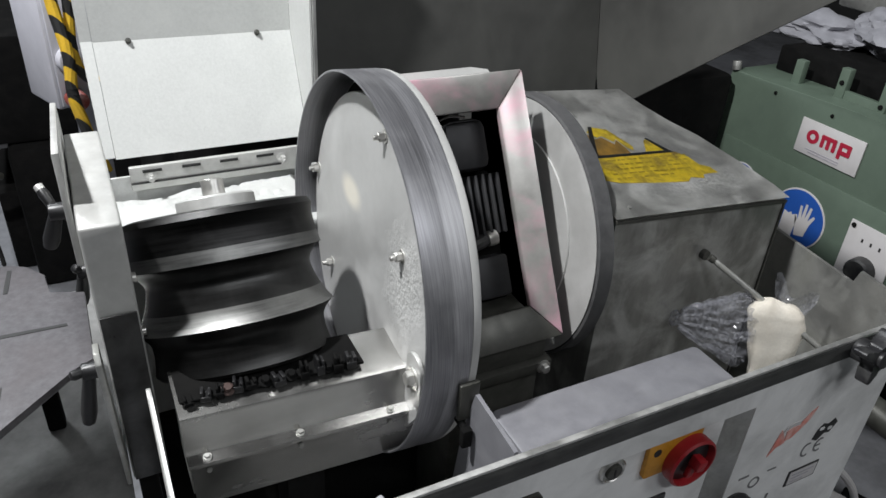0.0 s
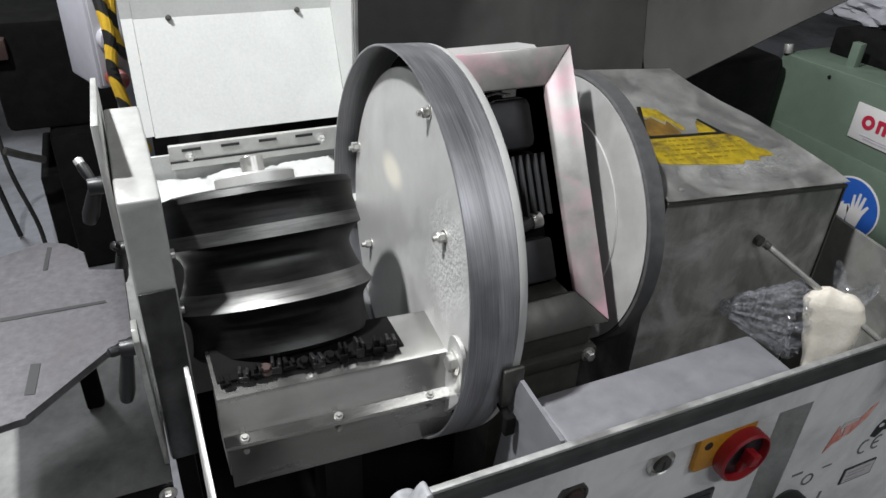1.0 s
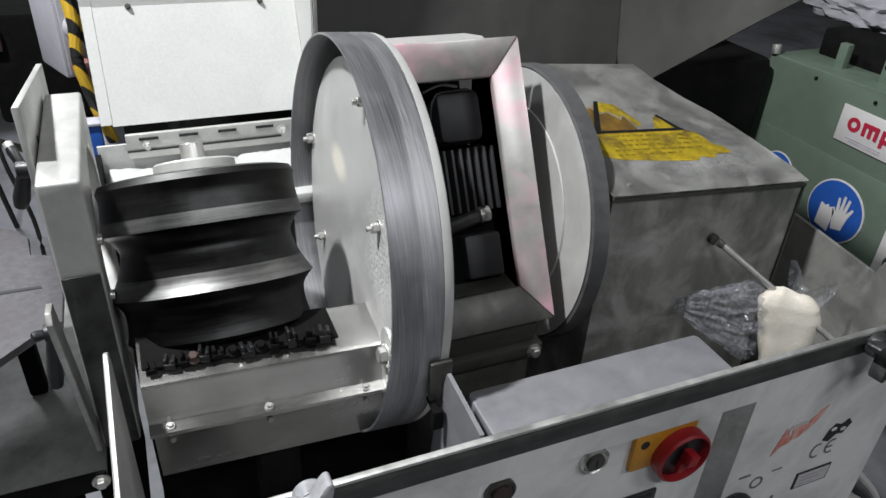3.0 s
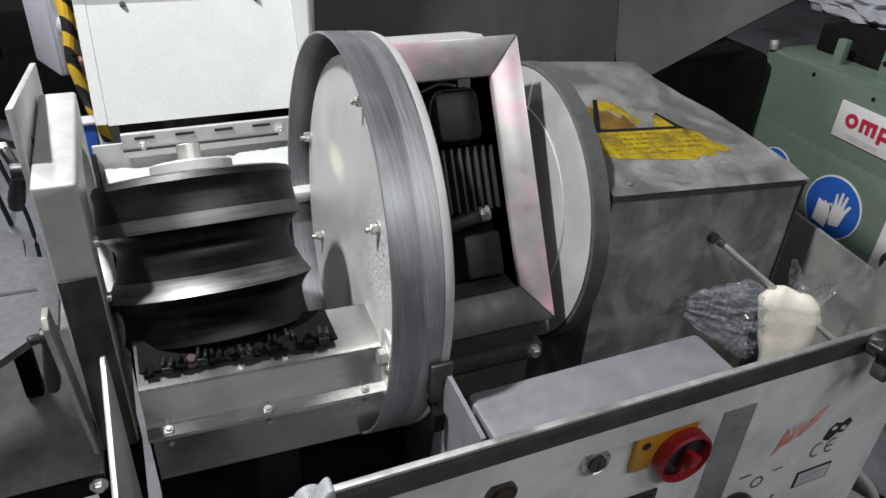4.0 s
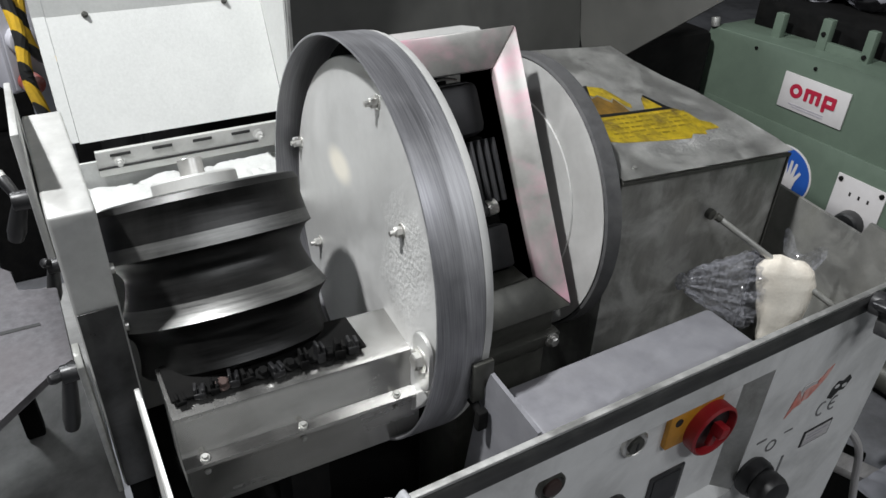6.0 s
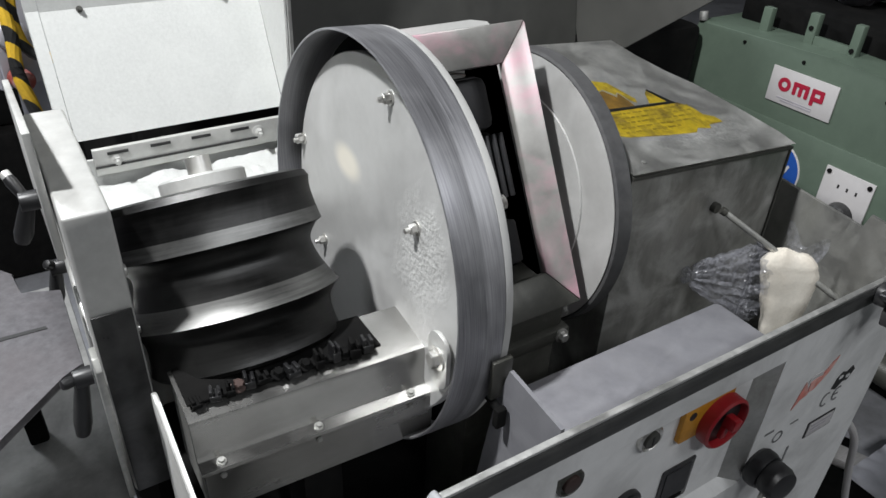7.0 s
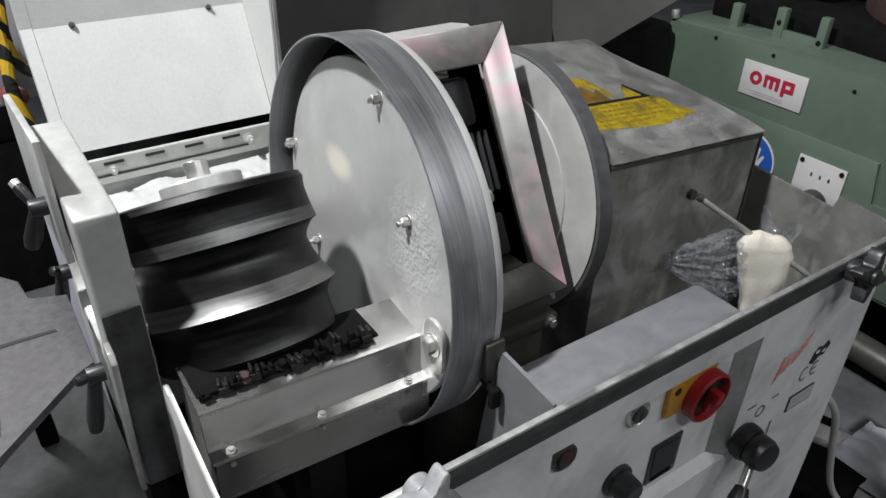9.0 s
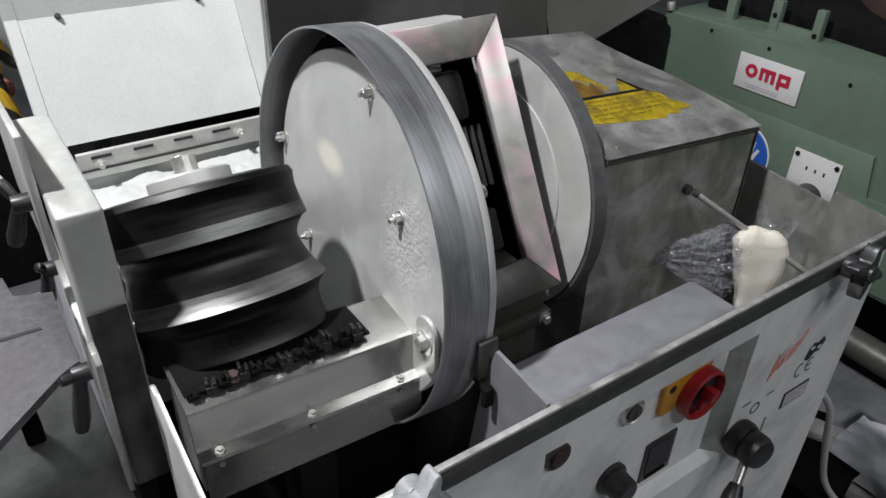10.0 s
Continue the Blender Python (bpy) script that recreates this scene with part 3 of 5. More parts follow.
    part("mark", prism([(0.603, 0.891), (0.61, 0.896), (0.62, 0.899), (0.631, 0.898), (0.629, 0.904), (0.618, 0.905), (0.608, 0.902)], 0.0008, sm), M_PLATEWHITE, st, "white arc")
    part("mark", prism([(0.612, 0.879), (0.622, 0.88), (0.632, 0.888), (0.645, 0.9), (0.652, 0.918), (0.643, 0.912), (0.633, 0.902), (0.631, 0.8965), (0.62, 0.8975), (0.611, 0.894)], 0.0008, sm), M_STICKER, st)
    em = flat("emblem", [(0.668, 0.858), (0.678, 0.853), (0.687, 0.862), (0.697, 0.86), (0.706, 0.874), (0.699, 0.882), (0.69, 0.876), (0.68, 0.88), (0.672, 0.872)], M_INK, "black printed approval emblem", "sticker")
    for k, (a, b) in enumerate(((0.675, 0.87), (0.69, 0.866))):
        part("print", prism(rounded(0.008, 0.005, 0.002, 3, a, b), 0.0005, axes((0, YF - 0.0009, 0), (1, 0, 0), (0, 0, 1))), M_PANEL, em)
    # CE mark from arcs
    ce = thing("safety_mark", (0.676, YF, 0.842), "black printed CE mark on the panel", "sticker")
    for cx in (0.666, 0.688):
        pts = [(cx + 0.0095 * math.cos(radians(a)), 0.842 + 0.0115 * math.sin(radians(a))) for a in range(65, 300, 18)]
        pts += [(cx + 0.007 * math.cos(radians(a)), 0.842 + 0.009 * math.sin(radians(a))) for a in range(299, 64, -18)]
        part("letter", prism(pts, 0.0006, axes((0, YF, 0), (1, 0, 0), (0, 0, 1))), M_CEINK, ce)
    part("letter", box(0.681, 0.69, YF - 0.0006, YF, 0.841, 0.8432), M_CEINK, ce)
    # type plate
    tp = thing("type_plate", (0.676, YF, 0.795), "small white type plate with a dark frame", "plate")
    part("frame", box(0.65, 0.703, YF - 0.0012, YF, 0.784, 0.81), M_INK, tp)
    part("face", box(0.6525, 0.7005, YF - 0.0018, YF - 0.0012, 0.7865, 0.8075), M_PLATEWHITE, tp)
    for k in range(3):
        part("print", box(0.657, 0.695 - 0.008 * k, YF - 0.0022, YF - 0.0018, 0.802 - 0.006 * k, 0.8036 - 0.006 * k), M_GREYINK, tp)
    # printed setting marks beside the lever
    mk = thing("setting_marks", (0.6, YF, 0.77), "small black setting marks round the lever", "print")
    part("ring", lathe([(0.009, 0), (0.009, 0.0006), (0.0066, 0.0006), (0.0066, 0)], frame_to((0.585, YF, 0.822), (0, -1, 0)), 24, cap=False), M_CEINK, mk)
    for a, b, w, h in ((0.555, 0.838, 0.016, 0.003), (0.604, 0.832, 0.014, 0.002), (0.62, 0.735, 0.004, 0.05), (0.612, 0.72, 0.014, 0.006), (0.606, 0.7, 0.012, 0.007), (0.614, 0.684, 0.01, 0.006)):
        part("mark", box(a, a + w, YF - 0.0006, YF, b, b + h), M_CEINK, mk)


front_controls()
star_knob((0.092, YF - 0.004, 1.016), (0, -1, 0.15), M_KNOB, "grey star knob clamping the cabinet rim", 0.029, True)
star_knob((0.672, YF - 0.004, 1.0), (0, -1, 0.15), M_BLACK, "black star knob clamping the cabinet rim", 0.032)


# ---- the drum guard: disc with a deep band, bolts and lug ----
DX, DY, DZ, DR = 0.19, 0.677, 1.043, 0.209
AXIS = Vector((1, -0.017, -0.05)).normalized()


def drum():
    d = thing("drum_guard", (DX + 0.03, DY, DZ), "large round steel guard with a deep brushed band and dusty disc", "guard")
    m = frame_to((DX, DY, DZ), AXIS)
    r = DR
    part("band", lathe([(r - 0.0025, 0.046), (r - 0.0025, 0.0005), (r - 0.0015, 0), (r, 0.0006), (r, 0.024), (r - 0.0008, 0.0265), (r - 0.0008, 0.0295), (r, 0.032), (r, 0.0465)], m, 160, cap=False), M_BAND, d, "brushed steel band")
    part("back_lip", lathe([(r - 0.004, 0.047), (r - 0.0002, 0.047), (r - 0.0006, 0.052), (r - 0.002, 0.0555), (r - 0.005, 0.0575), (r - 0.009, 0.058), (r - 0.009, 0.05)], m, 160, cap=False), M_DISC, d, "pale rounded lip")
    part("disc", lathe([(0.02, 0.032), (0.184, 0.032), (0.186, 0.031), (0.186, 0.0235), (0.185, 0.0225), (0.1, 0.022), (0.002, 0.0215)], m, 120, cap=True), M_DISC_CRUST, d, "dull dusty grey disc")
    # Ring added in near black, painting the shade in the gap
    part("back_ring", lathe([(r - 0.003, 0.046), (0.02, 0.046), (0.02, 0.049), (r - 0.003, 0.049), (r - 0.003, 0.046)], m, 120, cap=False), M_DARK, d, "near-black ring added to darken the gap round the disc")
    def bolt_x(y, z):
        return DX + 0.0225 / AXIS.x - (AXIS.y * (y - DY) + AXIS.z * (z - DZ)) / AXIS.x

    for y, z in ((0.644, 1.203), (0.852, 1.079), (0.789, 0.975), (0.582, 1.102)):
        part("bolt", join(hexbolt((bolt_x(y, z), y, z), (-1, 0, 0), 0.005, 0.007), cyl((bolt_x(y, z) - 0.007, y, z), (-1, 0, 0), 0.0028, 0.006, 12)), M_ZINC, d)
    part("rivet", cyl((bolt_x(0.862, 1.075), 0.862, 1.075), (-1, 0, 0), 0.006, 0.006), M_DISC, d)
    # lug plate at the front bottom
    lug = part("lug", prism(rounded(0.032, 0.062, 0.0155, 6), 0.004, axes((0.199, 0.5, 0.97), (0, 1, 0), (0, 0, 1)), 0.0008), M_BLOCK, d, "rounded steel lug")
    part("bolt", hexbolt((0.199, 0.516, 1.004), (-1, 0, 0), 0.0085, 0.007), M_ZINC, lug)
    # clip and wing screw behind the band
    part("clip", box(0.222, 0.243, 0.462, 0.468, 0.985, 1.028, 0.0015), M_GREASE_SHADE, d)
    part("screw", join(cyl((0.226, 0.47, 0.983), (0, -1, -0.2), 0.004, 0.02), box(0.2205, 0.2315, 0.448, 0.456, 0.962, 0.984, 0.002)), M_DARK, d)
    return d


drum()


# ---- second disc with a rubber rim, against the housing ----
def second_disc():
    d = thing("rear_disc", (0.45, 0.704, 1.029), "pale disc with a dark rubber rim beside the housing", "guard")
    m = frame_to((0.43, 0.704, 1.029), AXIS)
    r = 0.167
    part("rim", lathe([(r - 0.003, 0.0005), (r, 0.002), (r, 0.021), (r - 0.004, 0.023), (r - 0.0045, 0.02), (r - 0.0045, 0.001)], m, 120, cap=False), M_RIMGREY, d, "dark grey rubber rim")
    part("disc", lathe([(r - 0.005, 0.018), (r - 0.0045, 0.0), (0.012, 0.0), (0.01, 0.002)], m, 120), M_DISC, d)
    part("inner_plate", lathe([(0.116, -0.0005), (0.1155, -0.0022), (0.113, -0.0026), (0.01, -0.0026)], m @ Matrix.Translation((0.004, 0.004, 0)), 96), M_DISC, d, "thin raised inner plate")
    return d


second_disc()


# ---- rectangular cradle frame with the motor in it ----
TILT_A = Vector((0, 0.487, 0.874)).normalized()
NORM = Vector((0, -0.874, 0.487)).normalized()


def cradle():
    f = thing("motor_cradle", (0.32, 0.6, 0.97), "tilted rectangular stainless frame with heat-tinted corners", "frame")
    o = Vector((0.402, 0.545, 0.976))
    L, W, w = 0.302, 0.16, 0.034

    def P(u, a, n):
        return o + Vector((-u, 0, 0)) + TILT_A * a + NORM * n

    def member(name, outer, inner, material=M_FRAME):
        bm = bmesh.new()
        (u0, a0), (u1, a1) = outer
        (v0, b0), (v1, b1) = inner
        q = [P(u0, a0, 0), P(u1, a1, 0), P(v1, b1, -0.006), P(v0, b0, -0.006)]
        bk = [P(u0, a0, -0.02), P(u1, a1, -0.02), P(v1, b1, -0.014), P(v0, b0, -0.014)]
        a = [bm.verts.new(p) for p in q]
        b = [bm.verts.new(p) for p in bk]
        bm.faces.new(a)
        bm.faces.new(list(reversed(b)))
        for i in range(4):
            bm.faces.new((a[i], a[(i + 1) % 4], b[(i + 1) % 4], b[i]))
        bmesh.ops.bevel(bm, geom=list(bm.edges), offset=0.0022, segments=2, affect="EDGES", profile=0.5)
        part(name, bm, material, f)

    O = [(0, 0), (W, 0), (W, L), (0, L)]
    I = [(w, w * 1.2), (W - w, w * 1.2), (W - w, L - w * 1.15), (w, L - w * 1.15)]
    # Bottom rail's dark colour is part grease, part the disc's shade painted in
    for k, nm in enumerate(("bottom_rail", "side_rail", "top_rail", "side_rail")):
        member(nm, (O[k], O[(k + 1) % 4]), (I[k], I[(k + 1) % 4]), M_FRAME if k else M_GREASE_SHADE)
    # folded lip behind the top rail, shadow painted on the side rail, and the back plate
    part("top_lip", prism([(0.022, L - 0.004), (W, L - 0.004), (W, L + 0.011), (0.05, L + 0.011), (0.03, L + 0.007)], 0.003, axes(P(0, 0, -0.0235), (-1, 0, 0), TILT_A)), M_DISC, f, "pale dusted folded lip")
    part("patch", prism(rounded(0.025, 0.066, 0.002), 0.0008, axes(P(0.004, 0.052, -0.0008), (-1, 0, 0), TILT_A) @ pose(0, 0, 0, 0, -10, 0)), M_SHADESTEEL, f, "shadow painted dark on the side rail")
    # Near-black plates added behind the frame to keep its opening dark
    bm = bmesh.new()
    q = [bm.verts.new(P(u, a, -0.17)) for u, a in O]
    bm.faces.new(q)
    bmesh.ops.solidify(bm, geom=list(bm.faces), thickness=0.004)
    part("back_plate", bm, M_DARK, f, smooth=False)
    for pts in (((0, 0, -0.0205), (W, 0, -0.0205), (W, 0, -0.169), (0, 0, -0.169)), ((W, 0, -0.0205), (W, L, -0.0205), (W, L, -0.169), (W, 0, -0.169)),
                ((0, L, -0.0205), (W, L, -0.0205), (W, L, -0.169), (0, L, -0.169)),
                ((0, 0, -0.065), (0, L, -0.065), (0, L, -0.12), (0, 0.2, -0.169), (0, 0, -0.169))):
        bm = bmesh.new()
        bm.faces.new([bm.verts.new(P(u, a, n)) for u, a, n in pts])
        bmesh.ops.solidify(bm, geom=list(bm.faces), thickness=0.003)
        part("dark_shroud", bm, M_DARK, f, smooth=False)
    return f, P


cradle_ob, CP = cradle()


def motor():
    mt = thing("motor", CP(0.08, 0.02, -0.1), "dark grey electric motor with cooling fins", "motor")
    X, A, N = Vector((-1, 0, 0)), TILT_A, NORM
    def slab(u0, u1, a0, a1, n0, n1, bev=0.004):
        return box(u0 - 0.028, u1 - 0.028, a0, a1, -n1 - 0.02, -n0 - 0.02, bev, m=axes(CP(0, 0, 0), X, A))
    part("cowl", slab(0.06, 0.115, 0.2, 0.26, -0.15, -0.06, 0.012), M_MOTOR, mt, "dull grey rounded cowl")
    part("core", slab(0.05, 0.12, 0.02, 0.2, -0.16, -0.09, 0.006), M_DARK, mt)
    for k in range(7):
        part("fin", slab(0.052 + 0.0095 * k, 0.0555 + 0.0095 * k, 0.125, 0.195, -0.12, -0.066, 0.001), M_MOTOR, mt)
    part("terminal_box", slab(0.055, 0.1, 0.05, 0.1, -0.12, -0.07, 0.005), M_MOTOR, mt)
    part("bright_arc", tube([CP(0.1, 0.258, -0.04), CP(0.08, 0.264, -0.038), CP(0.06, 0.261, -0.04)], 0.0016), M_ZINC, mt, "bright bent wire")
    part("cable", tube([CP(0.12, 0.1, -0.05), CP(0.09, 0.112, -0.045), CP(0.06, 0.118, -0.05), CP(0.045, 0.122, -0.055)], 0.008), M_BLACK, mt)
    part("gland", cyl(CP(0.05, 0.12, -0.052), (1, 0, 0.1), 0.009, 0.012, 12), M_ZINC, mt)
    return mt


motor()


def bracket():
    b = thing("cradle_bracket", (0.33, 0.57, 0.62), "dusty steel bracket under the motor frame", "bracket")
    part("column", box(0.27, 0.385, 0.56, 0.64, 0.627, 0.934, 0.003), M_GREASE_SHADE, b)
    part("clamp_bar", box(0.262, 0.392, 0.545, 0.565, 0.928, 0.944, 0.003), M_GREASE_SHADE, b)
    part("saddle", box(0.28, 0.385, 0.553, 0.65, 0.9445, 0.982, 0.003), M_GREASE_SHADE, b)
    part("bolt", hexbolt((0.38, 0.545, 0.936), (0, -1, 0), 0.006, 0.006), M_ZINC, b)


bracket()


# ---- sheet housing with the warning label ----
def top_z(x, y):
    return 1.0945 + 0.25 * (y - 0.57) - 0.08 * (x - 0.629)


def housing():
    h = thing("drive_housing", (0.6, 0.68, 0.62), "scuffed stainless sheet housing with a sloping, tapering top", "housing")
    out = [(0.46, 0.56), (0.731, 0.56), (0.728, 0.582), (0.711, 0.635), (0.69, 0.688), (0.668, 0.722), (0.65, 0.762), (0.64, 0.8), (0.46, 0.8)]
    zb = 0.627
    bm = bmesh.new()
    lo = [bm.verts.new((x, y, zb)) for x, y in out]
    hi = [bm.verts.new((x, y, top_z(x, y))) for x, y in out]
    n = len(out)
    bm.faces.new(list(reversed(lo)))
    bm.faces.new(hi)
    for i in range(n):
        bm.faces.new((lo[i], lo[(i + 1) % n], hi[(i + 1) % n], hi[i]))
    part("body", bm, M_HOUSING, h)
    # folded cover sheet that overhangs the front edge
    grow = [(0.457, 0.5565), (0.7345, 0.5565), (0.732, 0.582), (0.7145, 0.636), (0.6935, 0.69), (0.671, 0.724), (0.653, 0.764), (0.643, 0.802), (0.457, 0.802)]
    bm = bmesh.new()
    bm.faces.new([bm.verts.new((x, y, top_z(x, y) + 0.0042)) for x, y in grow])
    bmesh.ops.solidify(bm, geom=list(bm.faces), thickness=0.003)
    part("cover", bm, M_COVER, h, "dull top sheet, streaked with dust", smooth=False)
    part("front_seam", box(0.4585, 0.733, 0.5572, 0.5596, -0.0045, -0.0005, m=Matrix(((1, 0, 0, 0), (0, 1, 0, 0), (-0.08, 0, 1, top_z(0, 0.56)), (0, 0, 0, 1)))), M_GREASE_SHADE, h, "dark seam under the folded edge")
    part("corner_seam", box(0.7295, 0.7322, 0.5578, 0.5602, 0.63, 1.08), M_GREASE_SHADE, h, "dark welded corner")
    part("collar", cyl((0.61, 0.56, 1.03), (0, -1, 0), 0.0065, 0.007), M_GREASE_SHADE, h)
    part("rivet", cyl((0.486, 0.572, top_z(0.486, 0.572) + 0.0042), (0, -0.25, 1), 0.0024, 0.0015), M_STEEL_DULL, h)
    return h


housing()


def warning_label():
    w = thing("warning_label", (0.58, 0.66, top_z(0.58, 0.66)), "worn, torn yellow warning label with a black triangle and printed lines", "label")

    def flat(name, pts, material, lift, label=""):
        bm = bmesh.new()
        bm.faces.new([bm.verts.new((x, y, top_z(x, y) + 0.0042 + lift)) for x, y in pts])
        bmesh.ops.solidify(bm, geom=list(bm.faces), thickness=0.0003)
        return part(name, bm, material, w, label, smooth=False)

    # lower half with the lines of print, ragged at its end
    flat("sheet", [(0.478, 0.634), (0.486, 0.618), (0.503, 0.612), (0.55, 0.607), (0.603, 0.603), (0.612, 0.61), (0.632, 0.606), (0.636, 0.613), (0.662, 0.614),
                   (0.658, 0.625), (0.645, 0.632), (0.64, 0.648), (0.627, 0.6595), (0.505, 0.659), (0.48, 0.658)], M_YELLOW, 0.0004)
    # what is left of the upper half: two torn pieces
    flat("torn_piece", [(0.5, 0.6605), (0.558, 0.6605), (0.557, 0.674), (0.5535, 0.69), (0.546, 0.682), (0.535, 0.697), (0.524, 0.694), (0.516, 0.708), (0.505, 0.7)], M_OLDLABEL, 0.0004, "browned torn piece")
    flat("torn_piece", [(0.52, 0.709), (0.529, 0.697), (0.537, 0.7), (0.548, 0.687), (0.5545, 0.692), (0.5595, 0.6745), (0.566, 0.668), (0.57, 0.676), (0.5545, 0.712), (0.535, 0.718)], M_YELLOW, 0.0004, "faded yellow torn piece")
    flat("torn_piece", [(0.583, 0.664), (0.619, 0.6635), (0.601, 0.6885), (0.594, 0.684)], M_YELLOW, 0.0004, "faded yellow torn piece")
    for q in ([(0.496, 0.6575), (0.625, 0.6585), (0.621, 0.6625), (0.497, 0.6625)], [(0.497, 0.6625), (0.506, 0.6625), (0.535, 0.719), (0.529, 0.719)], [(0.612, 0.6625), (0.6205, 0.6625), (0.603, 0.69), (0.599, 0.6885)]):
        flat("border", q, M_INK, 0.0009, "black border")
    rnd = random.Random(4)
    for r in range(5):
        x, y = 0.503 + 0.003 * rnd.random(), 0.6175 + 0.0082 * r
        end = 0.622 + 0.004 * r - (0.03 if r == 0 else 0)
        while x < end:
            w2 = rnd.uniform(0.004, 0.013)
            h2 = 0.0026
            flat("print", [(x, y), (min(x + w2, end), y), (min(x + w2, end), y + h2), (x, y + h2)], M_LABELINK, 0.0009)
            x += w2 + rnd.uniform(0.002, 0.004)


warning_label()


# ---- rod, pad and plastic bag ----
def rod_and_pad():
    a, b = Vector((0.61, 0.545, 1.031)), Vector((0.72, 0.43, 0.935))
    r = thing("rod", a, "thin steel rod standing out of the housing", "rod")
    part("shaft", cyl(a, b - a, 0.0037, (b - a).length), M_STEEL_DULL, r)
    part("sleeve", cyl(a - (b - a).normalized() * 0.003, b - a, 0.0048, 0.007), M_GREASE_SHADE, r)
    U, V = Vector((0.83, -0.55, 0)), Vector((0.55, 0.83, 0))
    o = Vector((0.6445, 0.499, 0))

    def at(u, v, z):
        return o + U * u + V * v + Vector((0, 0, z))

    def blend(t, rows):
        for (t0, *p), (t1, *q) in zip(rows, rows[1:]):
            if t <= t1:
                k = (t - t0) / (t1 - t0)
                k = k * k * (3 - 2 * k)
                return [x + (y - x) * k for x, y in zip(p, q)]
        return rows[-1][1:]

    # height share, left edge, right edge, half depth
    shape = [(0.0, 0.03, 0.066, 0.01), (0.25, 0.023, 0.068, 0.012), (0.55, 0.012, 0.072, 0.013), (0.75, 0.004, 0.073, 0.014), (0.88, -0.001, 0.067, 0.013), (0.96, 0.004, 0.059, 0.01), (1.0, 0.014, 0.046, 0.002)]

    def pad(u, v):
        left, right, deep = blend(u, shape)
        ang = 2 * math.pi * v
        c, h = (left + right) / 2, (right - left) / 2
        z = 0.85 + 0.143 * u
        x = math.copysign(abs(math.cos(ang)) ** 0.6, math.cos(ang))
        y = math.copysign(abs(math.sin(ang)) ** 0.7, math.sin(ang))
        top = max(0, u - 0.82) / 0.18
        # two humps with a dip between them where the rod goes through
        z += top * (0.0035 * math.cos((x + 0.45) * 4.2) - 0.008 * max(0, x - 0.2))
        n = 0.0015 * noise.noise((x * 2.2, u * 3, y)) + 0.0006 * noise.noise((x * 7, u * 5, y * 2))
        return at(c + h * x * (1 + 0.5 * n), (deep + n) * y, z)

    bm = sheet_grid(pad, 40, 48, 0)
    bmesh.ops.remove_doubles(bm, verts=bm.verts, dist=0.00005)
    bmesh.ops.holes_fill(bm, edges=[e for e in bm.edges if len(e.link_faces) == 1])
    p = solid("cloth_pad", bm, M_CLOTH, "cream cloth pad folded over the rod", "cloth")

    def bag(u, v):
        # a gathered teardrop from the pad to a knotted tail, with folds running along it
        ang = 2 * math.pi * v
        high = 0.006 + 0.047 * min(1, u * 1.15) ** 0.8
        if u < 0.12:
            high = 0.006 + 0.007 * math.sin(u / 0.12 * math.pi)
        fold = abs(noise.noise((u * 1.6, math.cos(ang) * 2.6, math.sin(ang) * 2.6))) * 0.55 + abs(noise.noise((u * 4, math.cos(ang) * 4, math.sin(ang) * 4))) * 0.3
        k = high * (1.1 - fold)
        return at(-0.088 + 0.1 * u, 0.01 + 0.5 * k * math.cos(ang), 0.945 - 0.006 * u + k * math.sin(ang))

    bg = thing("plastic_bag", at(-0.04, 0.01, 0.94), "crumpled clear plastic bag gathered round the rod", "bag")
    part("film", sheet_grid(bag, 60, 110, 0), M_FILM, bg)

    def flare(u, v):
        # stiff fan of film standing up behind the pad
        ang = radians(100 - 135 * v)
        r = (0.01 + 0.03 * u) * (1 + 0.3 * math.cos(v * 12.5))
        return at(0.035 + r * 1.15 * math.cos(ang), 0.016 + 0.008 * math.sin(v * 15) * u + 0.004 * noise.noise((u * 5, v * 9, 0)), 0.966 + r * 1.1 * math.sin(ang))

    part("loose_end", sheet_grid(flare, 14, 60, 0), M_FILM, bg, "flared loose end of the bag")
    return p, bg


rod_and_pad()


# ---- grinding roller on its tilted spindle ----
WA = Vector((0, 0.5, 0.866)).normalized()
WHUB = Vector((0.066, 0.739, 1.134))
WPOSE = frame_to(WHUB, WA)


